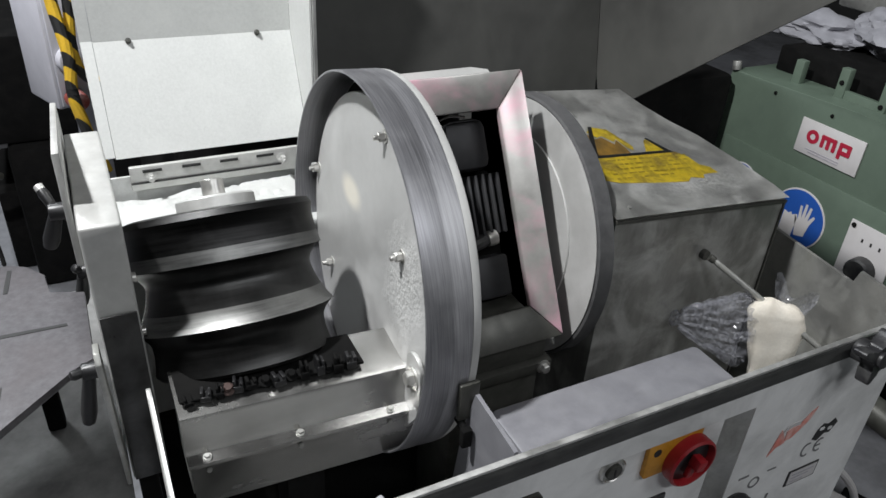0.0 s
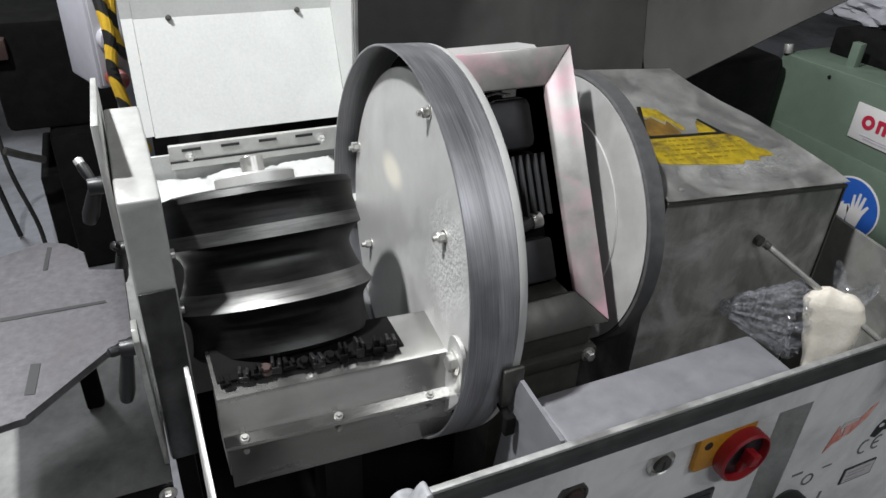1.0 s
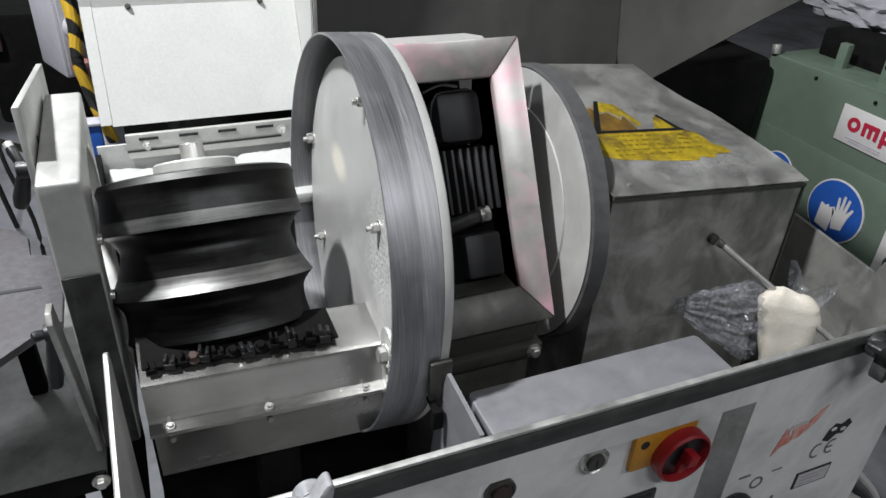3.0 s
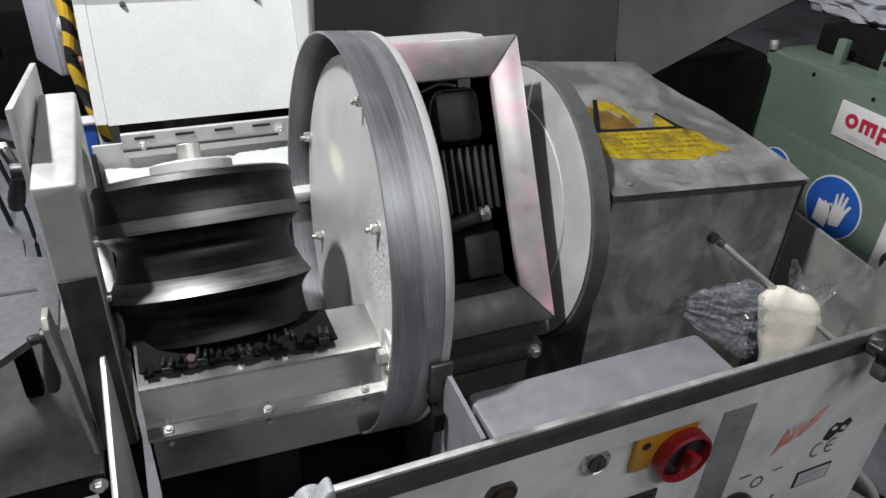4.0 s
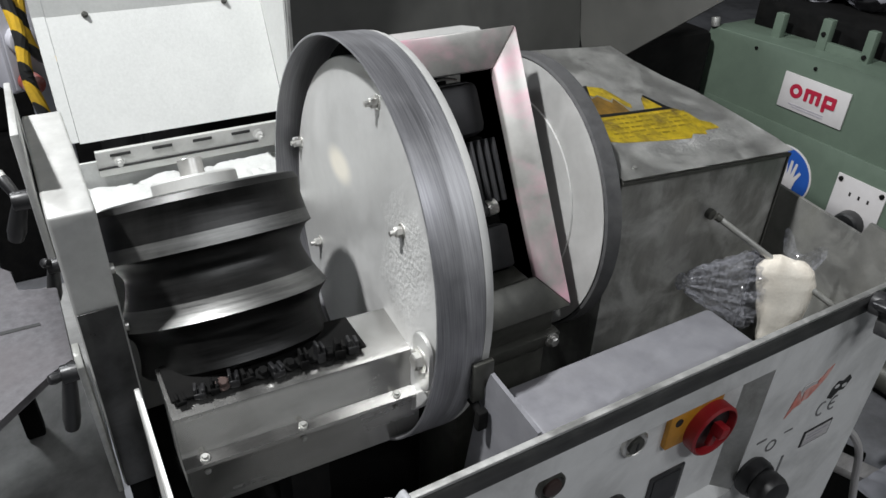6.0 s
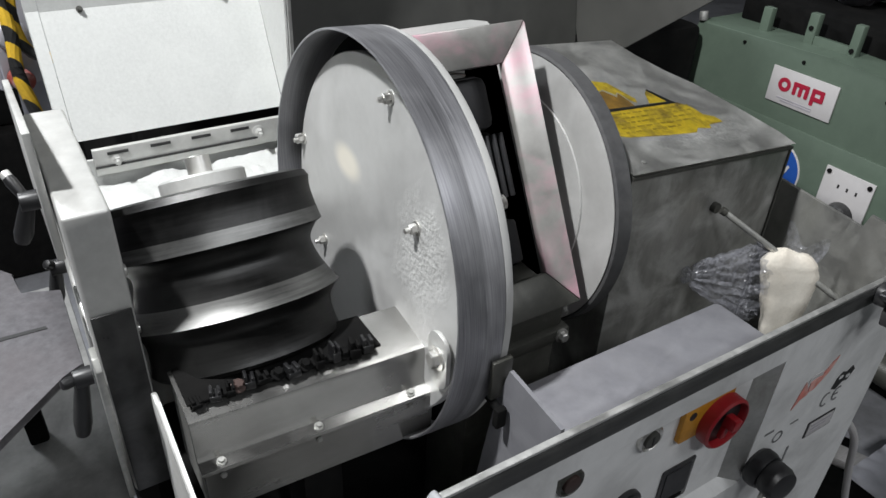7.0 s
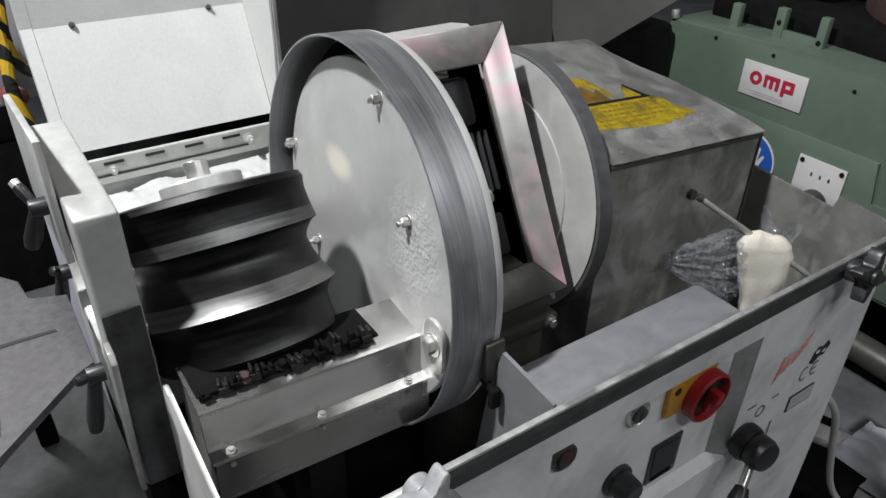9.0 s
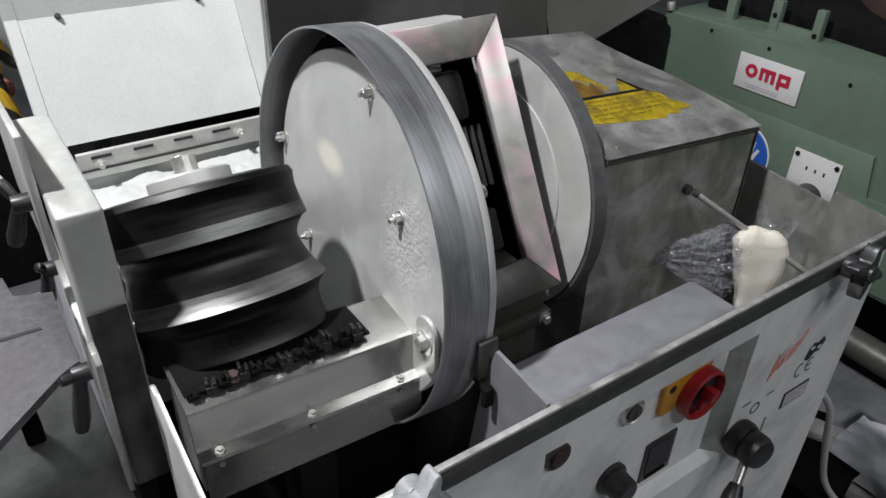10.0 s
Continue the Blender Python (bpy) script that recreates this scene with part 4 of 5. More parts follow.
def roller():
    w = thing("grinding_roller", (0, 0, 0), "spinning dark grooved grinding roller on a tilted spindle", "roller")
    I = Matrix.Identity(4)
    prof = [(0.03, -0.026), (0.086, -0.028), (0.0935, -0.03), (0.096, -0.035)]
    # hollow bands between sharp ridges, painted brighter from share worn for the light they catch
    for s0, s1, r0, r1, deep, worn in ((0.036, 0.0785, 0.0965, 0.0985, 0.0022, 0.7), (0.081, 0.1395, 0.093, 0.1, 0.0115, 0.66), (0.143, 0.184, 0.0965, 0.0905, 0.0065, 2)):
        ridge = []
        for k in range(21):
            u = k / 20
            hollow = math.sin(u / 0.3 * math.pi / 2) if u < 0.3 else 1 - ((u - 0.3) / 0.7) ** 1.8
            p = (r0 + (r1 - r0) * u - deep * hollow, -(s0 + (s1 - s0) * u))
            if u >= worn:
                ridge.append((p[0] + 0.0002, p[1]))
            prof.append(p)
        if ridge:
            part("lit_ridge", lathe(ridge + [(r1 - 0.004, -s1 - 0.001), (ridge[0][0] - 0.004, ridge[0][1])], I, 120, cap=False), M_RIDGELIT, w, "ridge painted bright for the light it catches")
    prof += [(0.087, -0.188), (0.03, -0.191)]
    part("wheel", lathe(prof, I, 120), M_WHEEL, w)
    part("flange", lathe([(0.038, -0.031), (0.04, -0.028), (0.04, -0.016), (0.038, -0.014)], I, 40), M_BLOCK, w, "pale clamping flange")
    part("nut", lathe([(0.0115, -0.014), (0.0115, 0.003), (0.0105, 0.004)], I, 24), M_ZINC, w)
    part("spindle", lathe([(0.014, -0.3), (0.014, -0.192)], I, 24), M_DARK, w)
    w.matrix_world = WPOSE
    return w


roller_ob = roller()


# ---- folded guard box under the roller ----
def lean(bm):
    """Lowers a part along x by the drum's lean."""
    for v in bm.verts:
        v.co.z -= 0.05 * (v.co.x + 0.014)
    return bm


def under_guard():
    g = thing("under_guard", (0.1, 0.56, 0.63), "folded stainless guard box bolted under the roller", "guard")
    x0, x1 = -0.015, 0.214
    prof = [(0.612, 1.006), (0.556, 0.9995), (0.5515, 0.9975), (0.5495, 0.993), (0.547, 0.962), (0.5445, 0.9575), (0.534, 0.9545), (0.5335, 0.951), (0.547, 0.9525), (0.5505, 0.956), (0.5535, 0.992), (0.556, 0.996), (0.612, 1.0025)]
    part("top_sheet", lean(prism(prof, x1 - x0, axes((x0, 0, 0), (0, 1, 0), (0, 0, 1)))), M_STEEL, g, "folded bright stainless sheet", smooth=True)
    part("front_plate", lean(prism([(0.541, 0.95), (0.5435, 0.9505), (0.5455, 0.893), (0.5425, 0.893)], x1 - x0 - 0.004, axes((x0 + 0.003, 0, 0), (0, 1, 0), (0, 0, 1)))), M_STEEL, g, "dull lower plate", smooth=False)
    part("end_sheet", lean(prism([(0.55, 0.9), (0.62, 0.9), (0.62, 0.99), (0.556, 0.99), (0.552, 0.96), (0.549, 0.95)], 0.002, axes((x1 - 0.003, 0, 0), (0, 1, 0), (0, 0, 1)))), M_STEEL_DULL, g, smooth=False)
    part("end_sheet", lean(prism([(0.552, 0.9), (0.62, 0.9), (0.62, 0.99), (0.557, 0.99), (0.553, 0.95)], 0.002, axes((x0 + 0.002, 0, 0), (0, 1, 0), (0, 0, 1)))), M_STEEL_DULL, g, smooth=False)
    for x in (0.003, 0.091, 0.186):
        z = 0.956 - 0.05 * (x + 0.014)
        part("bolt", hexbolt((x, 0.5395, z + 0.0005), (0, -0.25, 1), 0.0029, 0.0028), M_STEEL_DULL, g)
        part("nut", hexbolt((x, 0.5418, z - 0.0165), (0, -1, 0), 0.0029, 0.0028, washer=False), M_STEEL_DULL, g)
    part("leg", box(0.08, 0.12, 0.56, 0.61, 0.627, 0.98), M_DARK, g)
    return g


under_guard()


def brush_strip():
    b = thing("holder_strip", (0.1, 0.57, 0.998), "row of black holders and bolts on a rusty strip", "tool holder")
    # Near-black bar: soot, plus the shade under the roller put into its colour
    part("bar", lean(box(-0.012, 0.166, 0.561, 0.611, 1.0062, 1.0095, 0.0015)), M_DARK, b, "sooty strip with rust, darkened further for the roller's shade")
    rnd = random.Random(7)
    # pairs of slotted black holders, taller towards the drum
    for k, x in enumerate((-0.004, 0.011, 0.024, 0.041, 0.054, 0.08, 0.104, 0.121, 0.138, 0.152)):
        h = (0.008, 0.011, 0.012, 0.014, 0.011, 0.013, 0.018, 0.02, 0.019, 0.016)[k]
        w = rnd.uniform(0.0035, 0.006)
        y = 0.5585 + rnd.uniform(-0.002, 0.003)
        m = pose(x, y, 1.005, 0, 0, rnd.uniform(-12, 12))
        bm = join(box(-w, w, 0, 0.012, 0, h * 0.55, 0.001, m=m), box(-w, -w * 0.35, 0.001, 0.011, h * 0.5, h, 0.0008, m=m), box(w * 0.35, w, 0.001, 0.011, h * 0.5, h * rnd.uniform(0.75, 1.0), 0.0008, m=m))
        part("holder", lean(bm), M_LEVER if k % 2 else M_DARK, b)
    for x in (0.032, 0.067, 0.092, 0.129):
        part("bolt", lean(hexbolt((x, 0.565, 1.0095), (0, -0.5, 1), 0.0045, 0.006)), M_DARK if x > 0.05 else M_BROWN, b)
    return b


brush_strip()


# ---- clamp block, thin plates and levers at the left ----
def clamp_block():
    b = thing("clamp_block", (-0.05, 0.71, 0.88), "thick pale machined plate with a round opening", "block")
    m = axes((-0.063, 0, 0), (0, 1, 0), (0, 0, 1))
    y0, y1, z0, z1, cy, cz, r = 0.611, 0.822, 0.88, 1.173, 0.735, 1.06, 0.082
    bm = bmesh.new()
    n = 64
    rect = []
    for i in range(n):
        t = 2 * math.pi * i / n
        dx, dz = math.cos(t), math.sin(t)
        s = min(((y1 if dx > 0 else y0) - cy) / dx if abs(dx) > 1e-6 else 9, ((z1 if dz > 0 else z0) - cz) / dz if abs(dz) > 1e-6 else 9)
        rect.append((cy + dx * s, cz + dz * s))
    for q in ((y0, z0), (y1, z0), (y1, z1), (y0, z1)):
        k = min(range(n), key=lambda i: (rect[i][0] - q[0]) ** 2 + (rect[i][1] - q[1]) ** 2)
        rect[k] = q
    T = 0.034
    ring = [[bm.verts.new((p[0], p[1], w)) for p in pts] for pts, w in
            ((rect, 0), (rect, T), ([(cy + r * math.cos(2 * math.pi * i / n), cz + r * math.sin(2 * math.pi * i / n)) for i in range(n)], T),
             ([(cy + r * math.cos(2 * math.pi * i / n), cz + r * math.sin(2 * math.pi * i / n)) for i in range(n)], 0))]
    for a, c in ((0, 1), (1, 2), (2, 3), (3, 0)):
        for i in range(n):
            bm.faces.new((ring[a][i], ring[a][(i + 1) % n], ring[c][(i + 1) % n], ring[c][i]))
    bmesh.ops.recalc_face_normals(bm, faces=bm.faces)
    sharp = [e for e in bm.edges if e.calc_face_angle(0) > 0.9]
    bmesh.ops.bevel(bm, geom=sharp, offset=0.003, segments=3, affect="EDGES", profile=0.5)
    bmesh.ops.transform(bm, matrix=m, verts=bm.verts)
    part("plate", bm, M_BLOCK, b)
    # Shade on the block's lower front, put in as a thin dark plate
    part("lower_face", box(-0.0615, -0.0305, 0.6085, 0.6106, 0.882, 1.084, 0.0008), M_SHADESTEEL, b, "lower face darkened for the shade on it")
    part("foot", box(-0.06, -0.042, 0.64, 0.8, 0.7, 0.8795), M_DARK, b)
    part("screw", cyl((-0.029, 0.64, 1.1), (1, 0, 0), 0.005, 0.004), M_ZINC, b)
    part("screw", cyl((-0.029, 0.64, 1.04), (1, 0, 0), 0.005, 0.004), M_ZINC, b)
    return b


clamp_block()


def stop_plates():
    p = thing("stop_plate", (-0.068, 0.77, 1.1), "thin pale stop plate with a slot, beside the block", "plate")
    part("plate", prism([(0.66, 1.11), (0.88, 1.08), (0.885, 1.185), (0.655, 1.222)], 0.006, axes((-0.0705, 0, 0), (0, 1, 0), (0, 0, 1)), 0.0012), M_BLOCK, p)
    part("slot", prism(rounded(0.008, 0.05, 0.0038), 0.0006, axes((-0.0641, 0.705, 1.125), (0, 1, 0), (0, 0, 1))), M_INK, p)
    q = thing("stop_plate", (-0.068, 0.58, 0.95), "lower thin pale stop plate, beside the block", "plate")
    part("plate", prism([(0.538, 1.088), (0.545, 1.096), (0.562, 1.094), (0.628, 0.9), (0.602, 0.885)], 0.005, axes((-0.0695, 0, 0), (0, 1, 0), (0, 0, 1)), 0.001), M_STEEL_DULL, q)
    wing_lever((-0.0705, 0.693, 1.151), [(-0.088, 0.71, 1.168), (-0.091, 0.703, 1.11)], "black clamping lever with a bare bolt end")
    wing_lever((-0.0705, 0.606, 1.034), [(-0.094, 0.6, 1.037), (-0.09, 0.618, 0.963)], "black clamping lever below the block")
    wing_lever((-0.064, 0.781, 1.032), [(-0.08, 0.775, 1.042), (-0.08, 0.79, 0.985)], "black clamping lever below the block")


stop_plates()


def slotted_plate():
    s = thing("slotted_plate", (-0.14, 0.7, 1.02), "grey steel support plate with long slots and clipped corners", "plate")
    out = [(-0.24, 0.55), (-0.16, 0.562), (-0.155, 0.57), (-0.092, 0.632), (-0.074, 0.64), (-0.074, 0.76), (-0.108, 0.77), (-0.11, 0.808), (-0.128, 0.833), (-0.146, 0.843), (-0.16, 0.842), (-0.25, 0.8)]
    part("plate", prism(out, 0.008, axes((0, 0, 1.012), (1, 0, 0), (0, 1, 0)), 0.0012), M_SLOT, s)
    for a in ([(-0.093, 0.7025), (-0.094, 0.707), (-0.24, 0.712), (-0.24, 0.705)], [(-0.1425, 0.829), (-0.1465, 0.83), (-0.1505, 0.784), (-0.146, 0.783)], [(-0.15, 0.628), (-0.158, 0.63), (-0.162, 0.59), (-0.154, 0.588)]):
        part("slot", prism(a, 0.0006, axes((0, 0, 1.02), (1, 0, 0), (0, 1, 0))), M_INK, s, "dark slot")
    part("post", box(-0.14, -0.122, 0.735, 0.753, 0.861, 1.0115, 0.003), M_DARK, s)


slotted_plate()
sh = thing("side_shelf", (-0.3, 0.9, 0.0), "stained grey steel shelf on legs beside the cabinet", "shelf")
part("top", box(-0.3, -0.066, 0.6, 1.02, 0.852, 0.86, 0.0015), M_SHELF, sh, "stained grey steel top")
part("front_lip", box(-0.3, -0.066, 0.594, 0.5985, 0.84, 0.864, 0.001), M_DARK, sh)
part("bolt", hexbolt((-0.072, 0.594, 0.853), (0, -1, 0), 0.006, 0.006), M_ZINC, sh)
for x in (-0.27, -0.12):
    for y in (0.63, 0.98):
        part("leg", box(x - 0.02, x + 0.02, y - 0.02, y + 0.02, 0, 0.851, 0.002), M_DARK, sh)


# ---- opened lids behind ----
def white_lid():
    l = thing("hinged_lid", (0.12, 1.0, 1.05), "opened white-dusted sheet lid leaning back on its hinge", "lid")
    p0, p1, p2 = (1.0, 1.06), (1.066, 1.196), (1.075, 1.5)
    t = 0.002
    prof = [p0, p1, p2, (p2[0] + t, p2[1]), (p1[0] + t, p1[1]), (p0[0] + t, p0[1])]
    part("sheet", prism(prof, 0.26, axes((-0.012, 0, 0), (0, 1, 0), (0, 0, 1))), M_WHITE, l, smooth=False)
    strip = [(1.001, 1.062), (1.067, 1.197), (1.076, 1.5), (1.092, 1.5), (1.083, 1.19), (1.018, 1.057)]
    part("side_sheet", prism(strip, 0.014, axes((-0.0265, 0, 0), (0, 1, 0), (0, 0, 1))), M_WHITE, l, smooth=False)
    side = [(0.998, 1.06), (1.066, 1.196), (1.075, 1.5), (0.97, 1.5), (0.97, 1.16), (0.975, 1.08)]
    part("side_sheet", prism(side, 0.0025, axes((0.2482, 0, 0), (0, 1, 0), (0, 0, 1))), M_WHITE, l, smooth=False)
    for x in (0.031, 0.2):
        part("bolt", hexbolt((x, 1.064, 1.196), (0, -0.9, 0.4), 0.0026, 0.004), M_GREASE_SHADE, l)


white_lid()


def dark_hood():
    h = thing("hood", (0.5, 1.02, 1.05), "opened grey sheet hood behind the housing", "hood")
    part("back_sheet", prism([(1.0, 1.045), (1.08, 1.5), (1.083, 1.5), (1.003, 1.045)], 0.512, axes((0.256, 0, 0), (0, 1, 0), (0, 0, 1))), M_HOOD, h, smooth=False)
    part("end_sheet", prism([(1.058, 1.32), (1.058, 1.214), (1.0, 1.075), (0.952, 1.058), (0.724, 1.229), (0.605, 1.315), (0.6, 1.32)], 0.003, axes((0.7695, 0, 0), (0, 1, 0), (0, 0, 1))), M_HOOD, h, smooth=False)
    part("post", box(0.2515, 0.2555, 0.965, 0.975, 1.06, 1.5), M_EDGE, h, "bright sheet edge")


dark_hood()


# ---- lilac control box with a hazard-striped sleeve ----
def control_box():
    c = thing("control_box", (-0.03, 1.28, 0.0), "lilac-grey control box on a post with a red push button", "control box")
    q = pose(-0.07, 1.22, 1.055, 0, 0, 22)
    part("case", box(0, 0.13, 0, 0.1, 0, 0.18, 0.005, m=q), M_BOX, c)
    part("cover", box(0.005, 0.125, -0.005, -0.0005, 0.005, 0.175, 0.002, m=q), M_BOX, c)
    part("post", box(0.05, 0.085, 0.04, 0.075, -1.055, -0.0005, 0.004, m=q), M_BOX, c)
    part("selector", cyl(q @ Vector((0.027, -0.005, 0.075)), q.to_3x3() @ Vector((0, -1, 0)), 0.02, 0.014), M_BOX, c, "pale rotary selector")
    part("push_button", cyl(q @ Vector((0.023, -0.005, 0.018)), q.to_3x3() @ Vector((0, -1, -0.2)), 0.015, 0.02), M_BRICKRED, c, "faded red push button")
    s = thing("hazard_sleeve", (-0.04, 1.17, 1.0), "yellow and black striped sleeve over a cable", "sleeve")
    part("sleeve", tube([(-0.054, 1.19, 1.3), (-0.05, 1.18, 1.22), (-0.043, 1.165, 1.155), (-0.047, 1.16, 1.1), (-0.041, 1.16, 1.056), (-0.034, 1.165, 1.018), (-0.022, 1.17, 0.97)], 0.0085), M_STRIPE, s)
    part("sleeve", tube([(-0.028, 1.2, 1.3), (-0.03, 1.19, 1.22), (-0.036, 1.183, 1.16), (-0.028, 1.175, 1.122), (0.0, 1.18, 1.106), (0.04, 1.2, 1.1)], 0.0075), M_STRIPE, s)


control_box()


# ---- green machine beside ----
def green_machine():
    g = thing("green_machine", (1.6, 0.9, 0.0), "large pale green machine with signs on its side", "machine")
    x = 1.36
    part("base", box(1.85, 2.3, -0.3, 1.28, 0.0, 0.5495, 0.006), M_DARK, g)
    part("body", prism([(-0.3, 0.55), (1.28, 0.55), (1.28, 0.8), (1.235, 0.99), (0.9, 1.0), (0.5, 0.985), (-0.3, 0.98)], 0.9, axes((x + 0.001, 0, 0), (0, 1, 0), (0, 0, 1)), 0.004), M_GREEN, g)
    part("lower_cover", prism([(-0.2, 0.56), (1.2, 0.56), (1.2, 0.838), (0.665, 0.838), (0.655, 0.75), (-0.2, 0.74)], 0.006, axes((x - 0.005, 0, 0), (0, 1, 0), (0, 0, 1)), 0.002), M_GREEN, g)
    for y, z in ((1.1, 0.975), (0.76, 0.955), (0.95, 0.975), (0.55, 0.95)):
        part("bolt", cyl((x + 0.001, y, z), (-1, 0, 0), 0.0038, 0.003), M_DARK, g)
    # brackets, slide and turntable on its top
    for y0, y1, top in ((0.976, 0.998, 1.06), (0.878, 0.897, 1.062), (1.088, 1.11, 1.045)):
        part("bracket", box(1.41, 1.428, y0, y1, 0.95, top, 0.002), M_GREEN, g)
    part("bracket_web", box(1.412, 1.424, 0.897, 0.976, 0.95, 1.016, 0.001), M_GREEN, g)
    part("bracket_web", box(1.42, 1.43, 0.998, 1.088, 0.95, 0.99, 0.001), M_GREEN, g)
    for y, z in ((0.987, 1.03), (0.888, 1.01)):
        part("bolt", cyl((1.41, y, z), (-1, 0, 0), 0.005, 0.003), M_DARK, g)
    part("slide", box(1.46, 1.7, -0.2, 1.2, 0.99, 1.05, 0.006), M_DARK, g)
    part("turntable", cyl((1.82, 0.62, 1.05), (0, 0, 1), 0.36, 0.05, 64), M_BROWN, g, "brown worn round table")
    part("guide_bar", box(1.75, 1.83, -0.2, 1.3, 1.101, 1.22, 0.01), M_STEEL_DULL, g)
    part("nozzle", cyl((1.363, 1.225, 0.99), (0, 0.2, 1), 0.01, 0.02), M_STEEL_DULL, g)
    # maker's plate
    s = thing("name_plate", (x, 0.935, 0.915), "white name plate lettered OMP in dark red", "plate")
    part("plate", box(x - 0.003, x + 0.0005, 0.856, 1.012, 0.876, 0.952, 0.001), M_PLATEWHITE, s)
    return g


green_machine()


def letter_plate():
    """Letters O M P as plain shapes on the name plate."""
    s = bpy.data.objects["name_plate"]
    m = axes((1.3568, 0.99, 0.905), (0, -1, 0), (0, 0, 1))
    h, w, t = 0.028, 0.03, 0.0085
    n = 24
    # O
    part("letter", lathe([(w / 2, 0), (w / 2, 0.0007), (w / 2 - t, 0.0007), (w / 2 - t, 0), (w / 2, 0)], m @ Matrix.Translation((w / 2, h / 2, 0)), 36, cap=False), M_RED, s)
    # M: arch with three legs
    def pieces(rects):
        return join(*[prism(rounded(c - a0, d - b0, min(c - a0, d - b0) * 0.3, 3, a0, b0), 0.0006 + 0.0003 * i, m) for i, (a0, b0, c, d) in enumerate(rects)])
    q = 0.036
    part("letter", pieces([(q, 0, q + t, h), (q + 0.0145, 0, q + 0.0145 + t, h), (q + 0.029, 0, q + 0.029 + t, h), (q, h - t, q + 0.029 + t, h)]), M_RED, s)
    q = 0.08
    part("letter", pieces([(q, -0.008, q + t, h), (q, h - t, q + 0.029, h), (q + 0.029 - t, 0.004, q + 0.029, h), (q, 0.003, q + 0.029, 0.003 + t)]), M_RED, s)
    for k in range(2):
        part("print", box(1.3562, 1.3568, 0.9, 0.985 - 0.01 * k, 0.888 - 0.005 * k, 0.8905 - 0.005 * k), M_GREYINK, s)


letter_plate()


def glove_sign(y, z, r):
    s = thing("glove_sign", (1.354, y, z), "round blue sign with a white pair of gloves", "sign")
    part("rim", cyl((1.3548, y, z), (-1, 0, 0), r, 0.002, 48), M_PLATEWHITE, s)
    part("disc", cyl((1.3528, y, z), (-1, 0, 0), r * 0.95, 0.0012, 48), M_BLUE, s)
    m = axes((1.3514, y, z), (0, -1, 0), (0, 0, 1))
    def shape(name, pts):
        part(name, prism([(u * r, v * r) for u, v in pts], 0.0007, m), M_PLATEWHITE, s)
    shape("glove", [(-0.52, -0.62), (-0.02, -0.7), (0.02, 0.0), (-0.08, 0.12), (-0.2, 0.05), (-0.24, 0.14), (-0.34, 0.05), (-0.5, 0.1)])
    shape("glove", [(0.08, -0.55), (0.42, -0.45), (0.5, 0.0), (0.62, 0.3), (0.55, 0.34), (0.4, 0.1), (0.44, 0.55), (0.36, 0.56), (0.28, 0.12), (0.26, 0.6), (0.18, 0.6), (0.16, 0.1), (0.08, 0.5), (0.01, 0.48), (0.05, 0.0), (-0.02, 0.15), (-0.08, 0.12), (0.02, -0.3)])


glove_sign(0.945, 0.735, 0.07)
glove_sign(1.12, 0.75, 0.045)


def dial_plate():
    d = thing("dial_plate", (1.354, 0.77, 0.75), "white dial plate with a dark knob", "dial")
    part("plate", box(1.351, 1.3548, 0.716, 0.824, 0.66, 0.798, 0.001), M_PLATEWHITE, d)
    for y, z in ((0.725, 0.788), (0.815, 0.788)):
        part("screw", cyl((1.351, y, z), (-1, 0, 0), 0.005, 0.003), M_DARK, d)
    part("knob", lathe([(0.03, 0), (0.028, 0.02), (0.024, 0.024)], frame_to((1.351, 0.765, 0.705), (-1, 0, 0)), 20), M_BLACK, d)
    for k in range(3):
        part("mark", box(1.3502, 1.351, 0.745 + 0.02 * k, 0.749 + 0.02 * k, 0.76, 0.768), M_INK, d)


dial_plate()

# pale scrap on the slide of the green machine
def scrap(place, size, seed):
    bm = bmesh.new()
    bmesh.ops.create_icosphere(bm, subdivisions=4, radius=1)
    for v in bm.verts:
        n = noise.noise(v.co * 1.4 + Vector((seed, 0, 0))) * 0.5 + noise.noise(v.co * 4 + Vector((0, seed, 0))) * 0.18
        v.co = Vector((v.co.x * size[0], v.co.y * size[1], v.co.z * size[2])) * (1 + n) + Vector(place)
    return solid("wrapped_parcel", bm, M_LILAC, "pale crumpled bundle lying on the green machine", "bundle", group="bundles on the machine")


scrap((1.6, 1.22, 1.075), (0.08, 0.12, 0.035), 1)
scrap((1.65, 1.05, 1.1), (0.09, 0.1, 0.05), 5)

# pipe, pallet, box and cable beside the cabinet
pp = thing("pipe", (1.2, 0.45, 0.5), "thick grey pipe lying on trestles beside the cabinet", "pipe")
part("tube", lathe([(0.024, 0), (0.03, 0), (0.03, 0.9), (0.024, 0.9), (0.024, 0)], frame_to((1.235, 0.62, 0.52), (0.0, -1, -0.02)), 32, cap=False), M_GREASE_SHADE, pp)
tr = thing("trestle", (1.22, 0.4, 0.0), "dark steel trestle under the pipe", "trestle")
part("beam", box(1.17, 1.29, 0.3, 0.34, 0.44, 0.482, 0.003), M_DARK, tr)
for x in (1.18, 1.28):
    part("leg", box(x - 0.015, x + 0.015, 0.305, 0.335, 0, 0.4395, 0.002), M_DARK, tr)
pl = thing("pallet", (1.15, 0.5, 0.0), "weathered wooden pallet with dark gaps on the floor", "pallet")
for k in range(3):
    part("runner", box(0.0, 0.5, 0.2 * k, 0.2 * k + 0.06, 0.0, 0.22, 0.004, m=pose(0.98, 0.18, 0, 0, 0, 22)), M_DARK, pl)
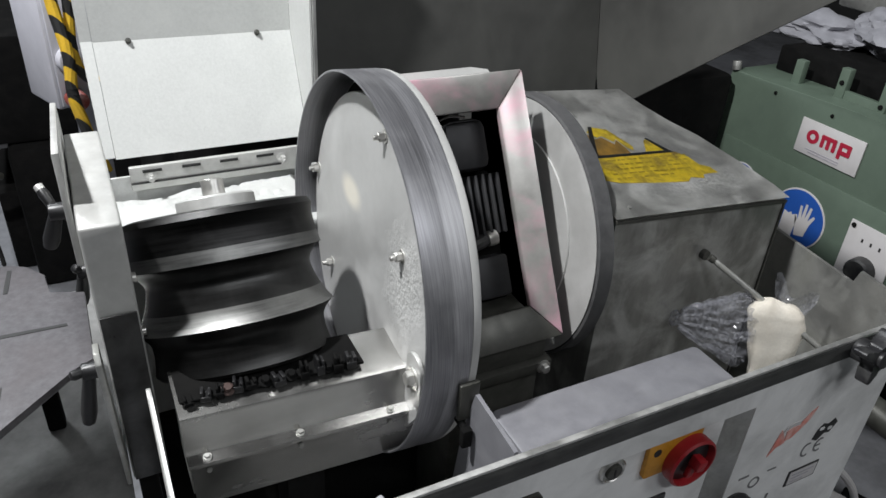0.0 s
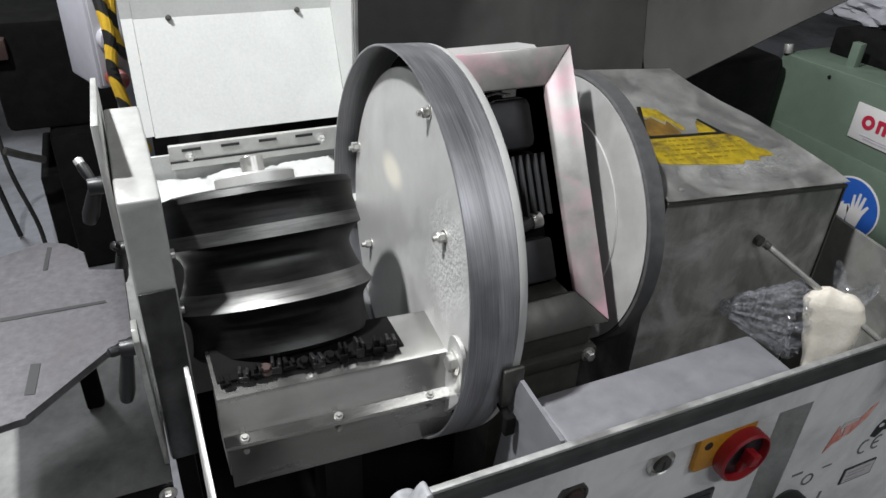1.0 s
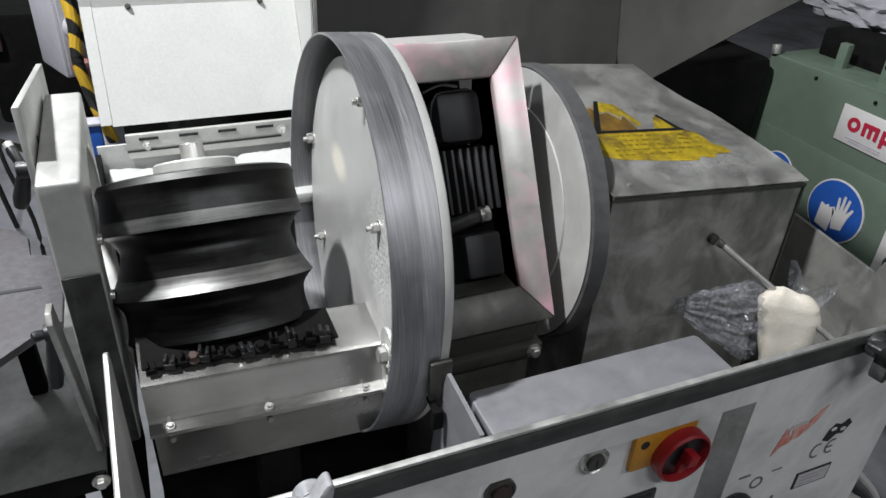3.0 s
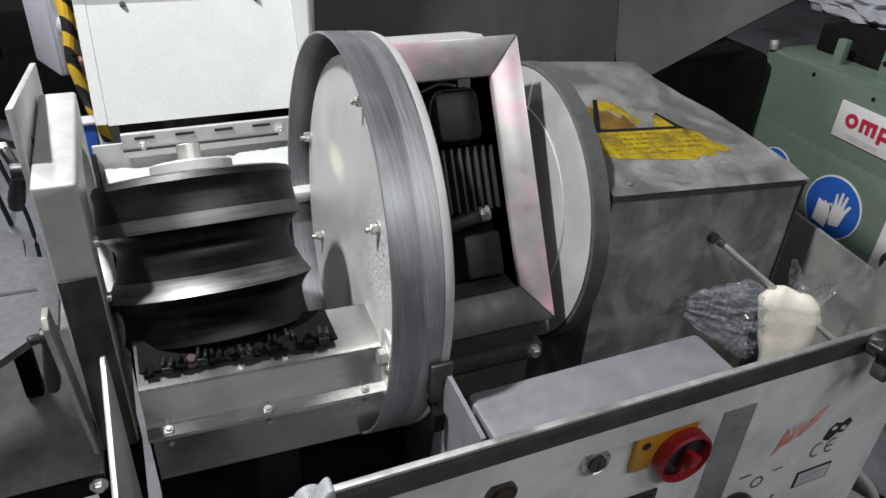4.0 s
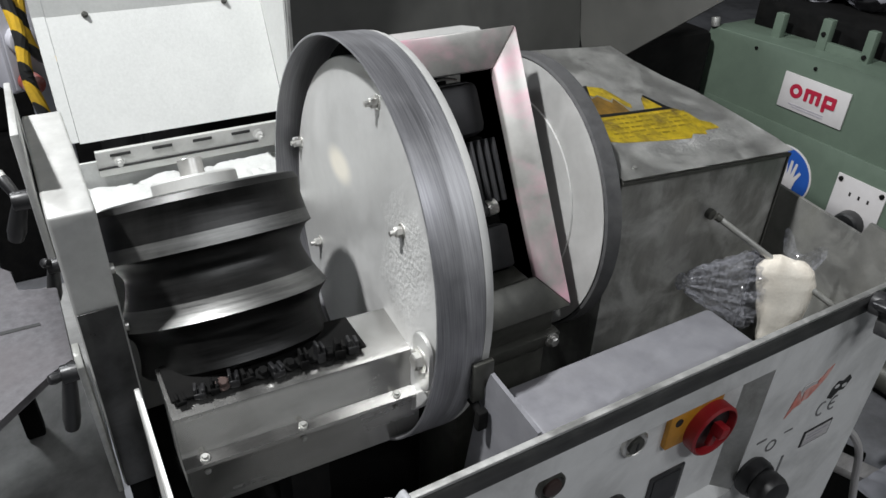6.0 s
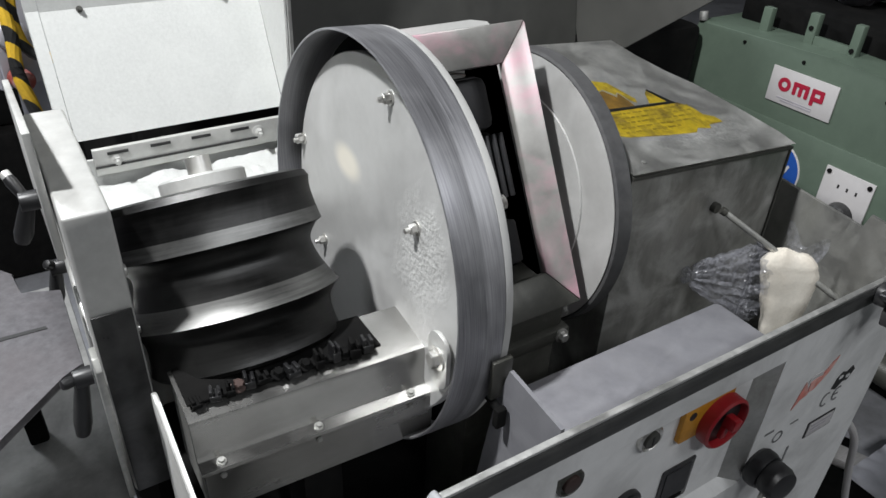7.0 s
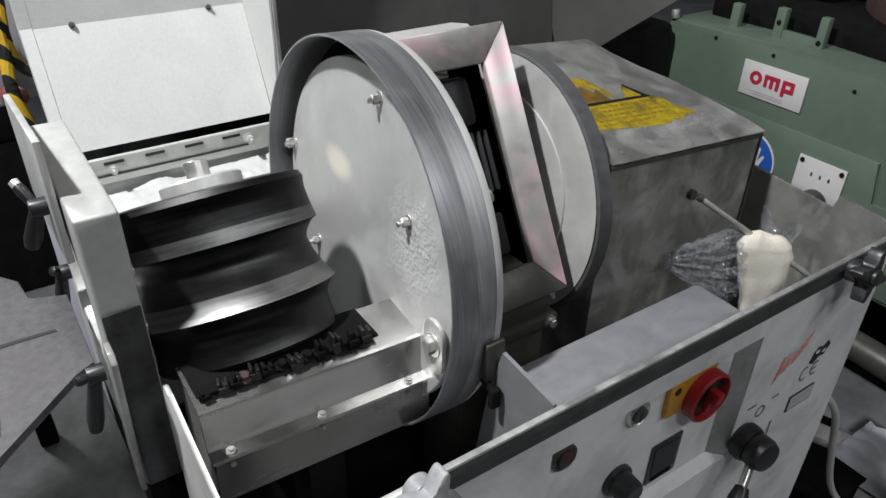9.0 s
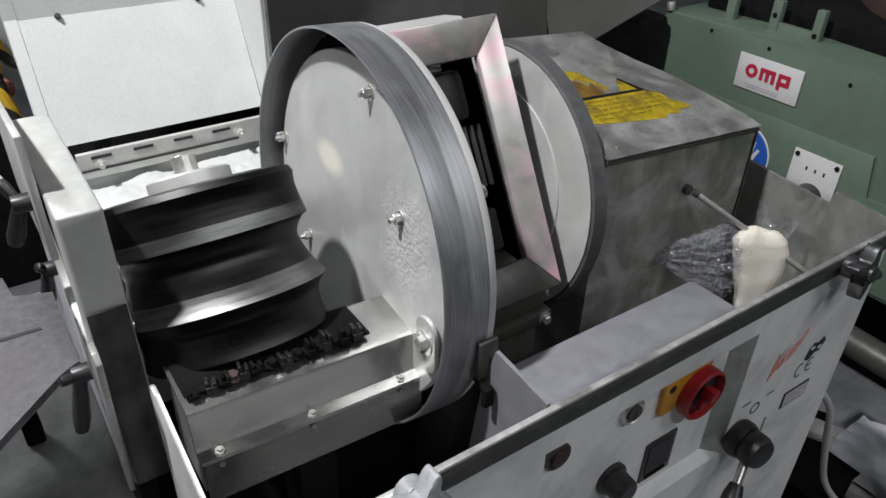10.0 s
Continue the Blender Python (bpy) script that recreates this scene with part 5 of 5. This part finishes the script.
for k in range(4):
    part("plank", box(0.13 * k, 0.13 * k + 0.05, -0.02, 0.48, 0.221, 0.243, 0.003, m=pose(0.98, 0.18, 0, 0, 0, 22)), M_WOOD, pl)
bx = thing("steel_crate", (1.08, 0.46, 0.243), "small dark steel crate on the pallet", "crate")
part("body", box(1.02, 1.15, 0.4, 0.5, 0.2435, 0.31, 0.004, m=Matrix.Identity(4)), M_DARK, bx)
part("rim", box(1.015, 1.155, 0.395, 0.505, 0.3105, 0.316, 0.002), M_DARK, bx)
cb = solid("cable", tube([(0.776, 0.46, 0.76), (0.85, 0.435, 0.69), (0.93, 0.42, 0.6), (0.985, 0.42, 0.48), (1.03, 0.41, 0.36), (1.06, 0.37, 0.3), (1.08, 0.3, 0.25)], 0.006), M_PLATEWHITE, "pale grey cable hanging beside the cabinet", "cable")
bc = thing("storage_bin", (-0.035, 1.14, 0.92), "small blue plastic bin with a pale rim behind the block", "bin")
part("body", box(-0.055, -0.034, 1.13, 1.152, 0.92, 1.012, 0.002), M_BLUE, bc)
part("rim", box(-0.058, -0.031, 1.127, 1.155, 1.0125, 1.017, 0.001), M_BOX, bc)
bs = thing("bin_stand", (-0.035, 1.14, 0.0), "dark steel stand under the bin", "stand")
part("post", box(-0.045, -0.025, 1.13, 1.15, 0.01, 0.9095, 0.003), M_DARK, bs)
part("foot", box(-0.1, 0.03, 1.07, 1.21, 0.0, 0.0095, 0.002), M_DARK, bs)
part("tray", box(-0.055, -0.015, 1.125, 1.157, 0.91, 0.9195, 0.002), M_DARK, bs)
def floor_sheet(u, v):
    x, y = 1.19 + 0.2 * u, 0.33 + 0.17 * v
    return (x, y, 0.2465 + 0.04 * abs(noise.noise((x * 6, y * 6, 0))) + 0.008 * abs(noise.noise((x * 22, y * 22, 4))))


# Pale sheet added in place of a brightly lit patch of floor
solid("lit_floor_sheet", sheet_grid(floor_sheet, 40, 40, 0.002), M_PALE, "pale lilac crumpled sheet on the pallet, standing for brightly lit floor", "sheet")
# near-black block and rail added close behind to keep the background dark
dm = thing("dark_backing", (0.7, 1.5, 0.0), "near-black block added behind the cabinet to darken the background", "machine")
part("body", box(0.09, 1.34, 1.2, 2.2, 0.0, 0.99, 0.02), M_DARK, dm)
part("column", box(0.95, 1.12, 1.25, 1.5, 0.9905, 1.25, 0.01), M_DARKGREEN, dm, "dark green column")
part("column", box(1.2, 1.32, 1.35, 1.6, 0.9905, 1.3, 0.01), M_DARKGREEN, dm, "dark green column")
part("rail", box(0.2, 1.3, 1.62, 1.7, 0.9905, 1.4, 0.01), M_DARK, dm)
# dark machine further back, stepping down to the floor, and a bench behind it
fm = thing("far_machine", (-0.1, 2.6, 0.0), "black machine tool in the shade", "machine")
part("base", box(-0.27, 0.5, 2.45, 3.1, 0.0, 0.5, 0.02), M_DARK, fm)
part("foot", box(-0.34, -0.275, 2.6, 3.0, 0.0, 0.3, 0.01), M_DARK, fm)
part("bed", box(-0.38, 0.5, 2.5, 3.1, 0.5005, 0.84, 0.02), M_DARK, fm)
part("lever", tube([(-0.3, 2.46, 0.42), (-0.35, 2.42, 0.46), (-0.39, 2.4, 0.49)], 0.012), M_GREASE_SHADE, fm, "grey lever")
part("cap", box(-0.4, -0.32, 2.46, 2.4985, 0.74, 0.8, 0.006), M_BROWN, fm, "rusty cap")
wb = thing("workbench", (-0.7, 3.9, 0.0), "grey steel workbench against the dark", "bench")
part("top", box(-1.7, 0.5, 3.6, 4.3, 0.86, 0.9, 0.006), M_STEEL_DULL, wb)
part("apron", box(-1.0, 0.48, 3.62, 3.64, 0.5, 0.8595, 0.004), M_DARK, wb)
for x in (-1.6, 0.4):
    part("leg", box(x - 0.03, x + 0.03, 4.0, 4.06, 0.0, 0.8595, 0.004), M_DARK, wb)
tl = thing("tool_case", (-0.75, 3.8, 0.9), "dark green metal case on the workbench", "case")
part("body", box(-1.1, -0.3, 3.7, 4.0, 0.9005, 1.2, 0.008), M_DARKGREEN, tl)
part("opening", box(-0.85, -0.5, 3.693, 3.7, 1.0, 1.08, 0.003), M_DARK, tl)
cw = thing("loose_cable", (-0.62, 2.9, 0.6), "thin black cable hanging beside the machine", "cable")
part("strand", tube([(-0.39, 2.49, 0.8), (-0.43, 2.5, 0.72), (-0.47, 2.6, 0.55), (-0.49, 2.7, 0.3), (-0.47, 2.75, 0.01)], 0.009), M_RUBBER, cw)
part("strand", tube([(-0.39, 2.49, 0.76), (-0.41, 2.5, 0.6), (-0.4, 2.46, 0.4), (-0.36, 2.43, 0.2), (-0.36, 2.43, 0.01)], 0.007), M_RUBBER, cw)


def motions():
    """The roller spins about its tilted spindle through the whole clip."""
    rows = [(0.1 * k, WPOSE @ pose(0, 0, 0, 0, 0, 76 * k)) for k in range(101)]
    walk(roller_ob, rows)


motions()
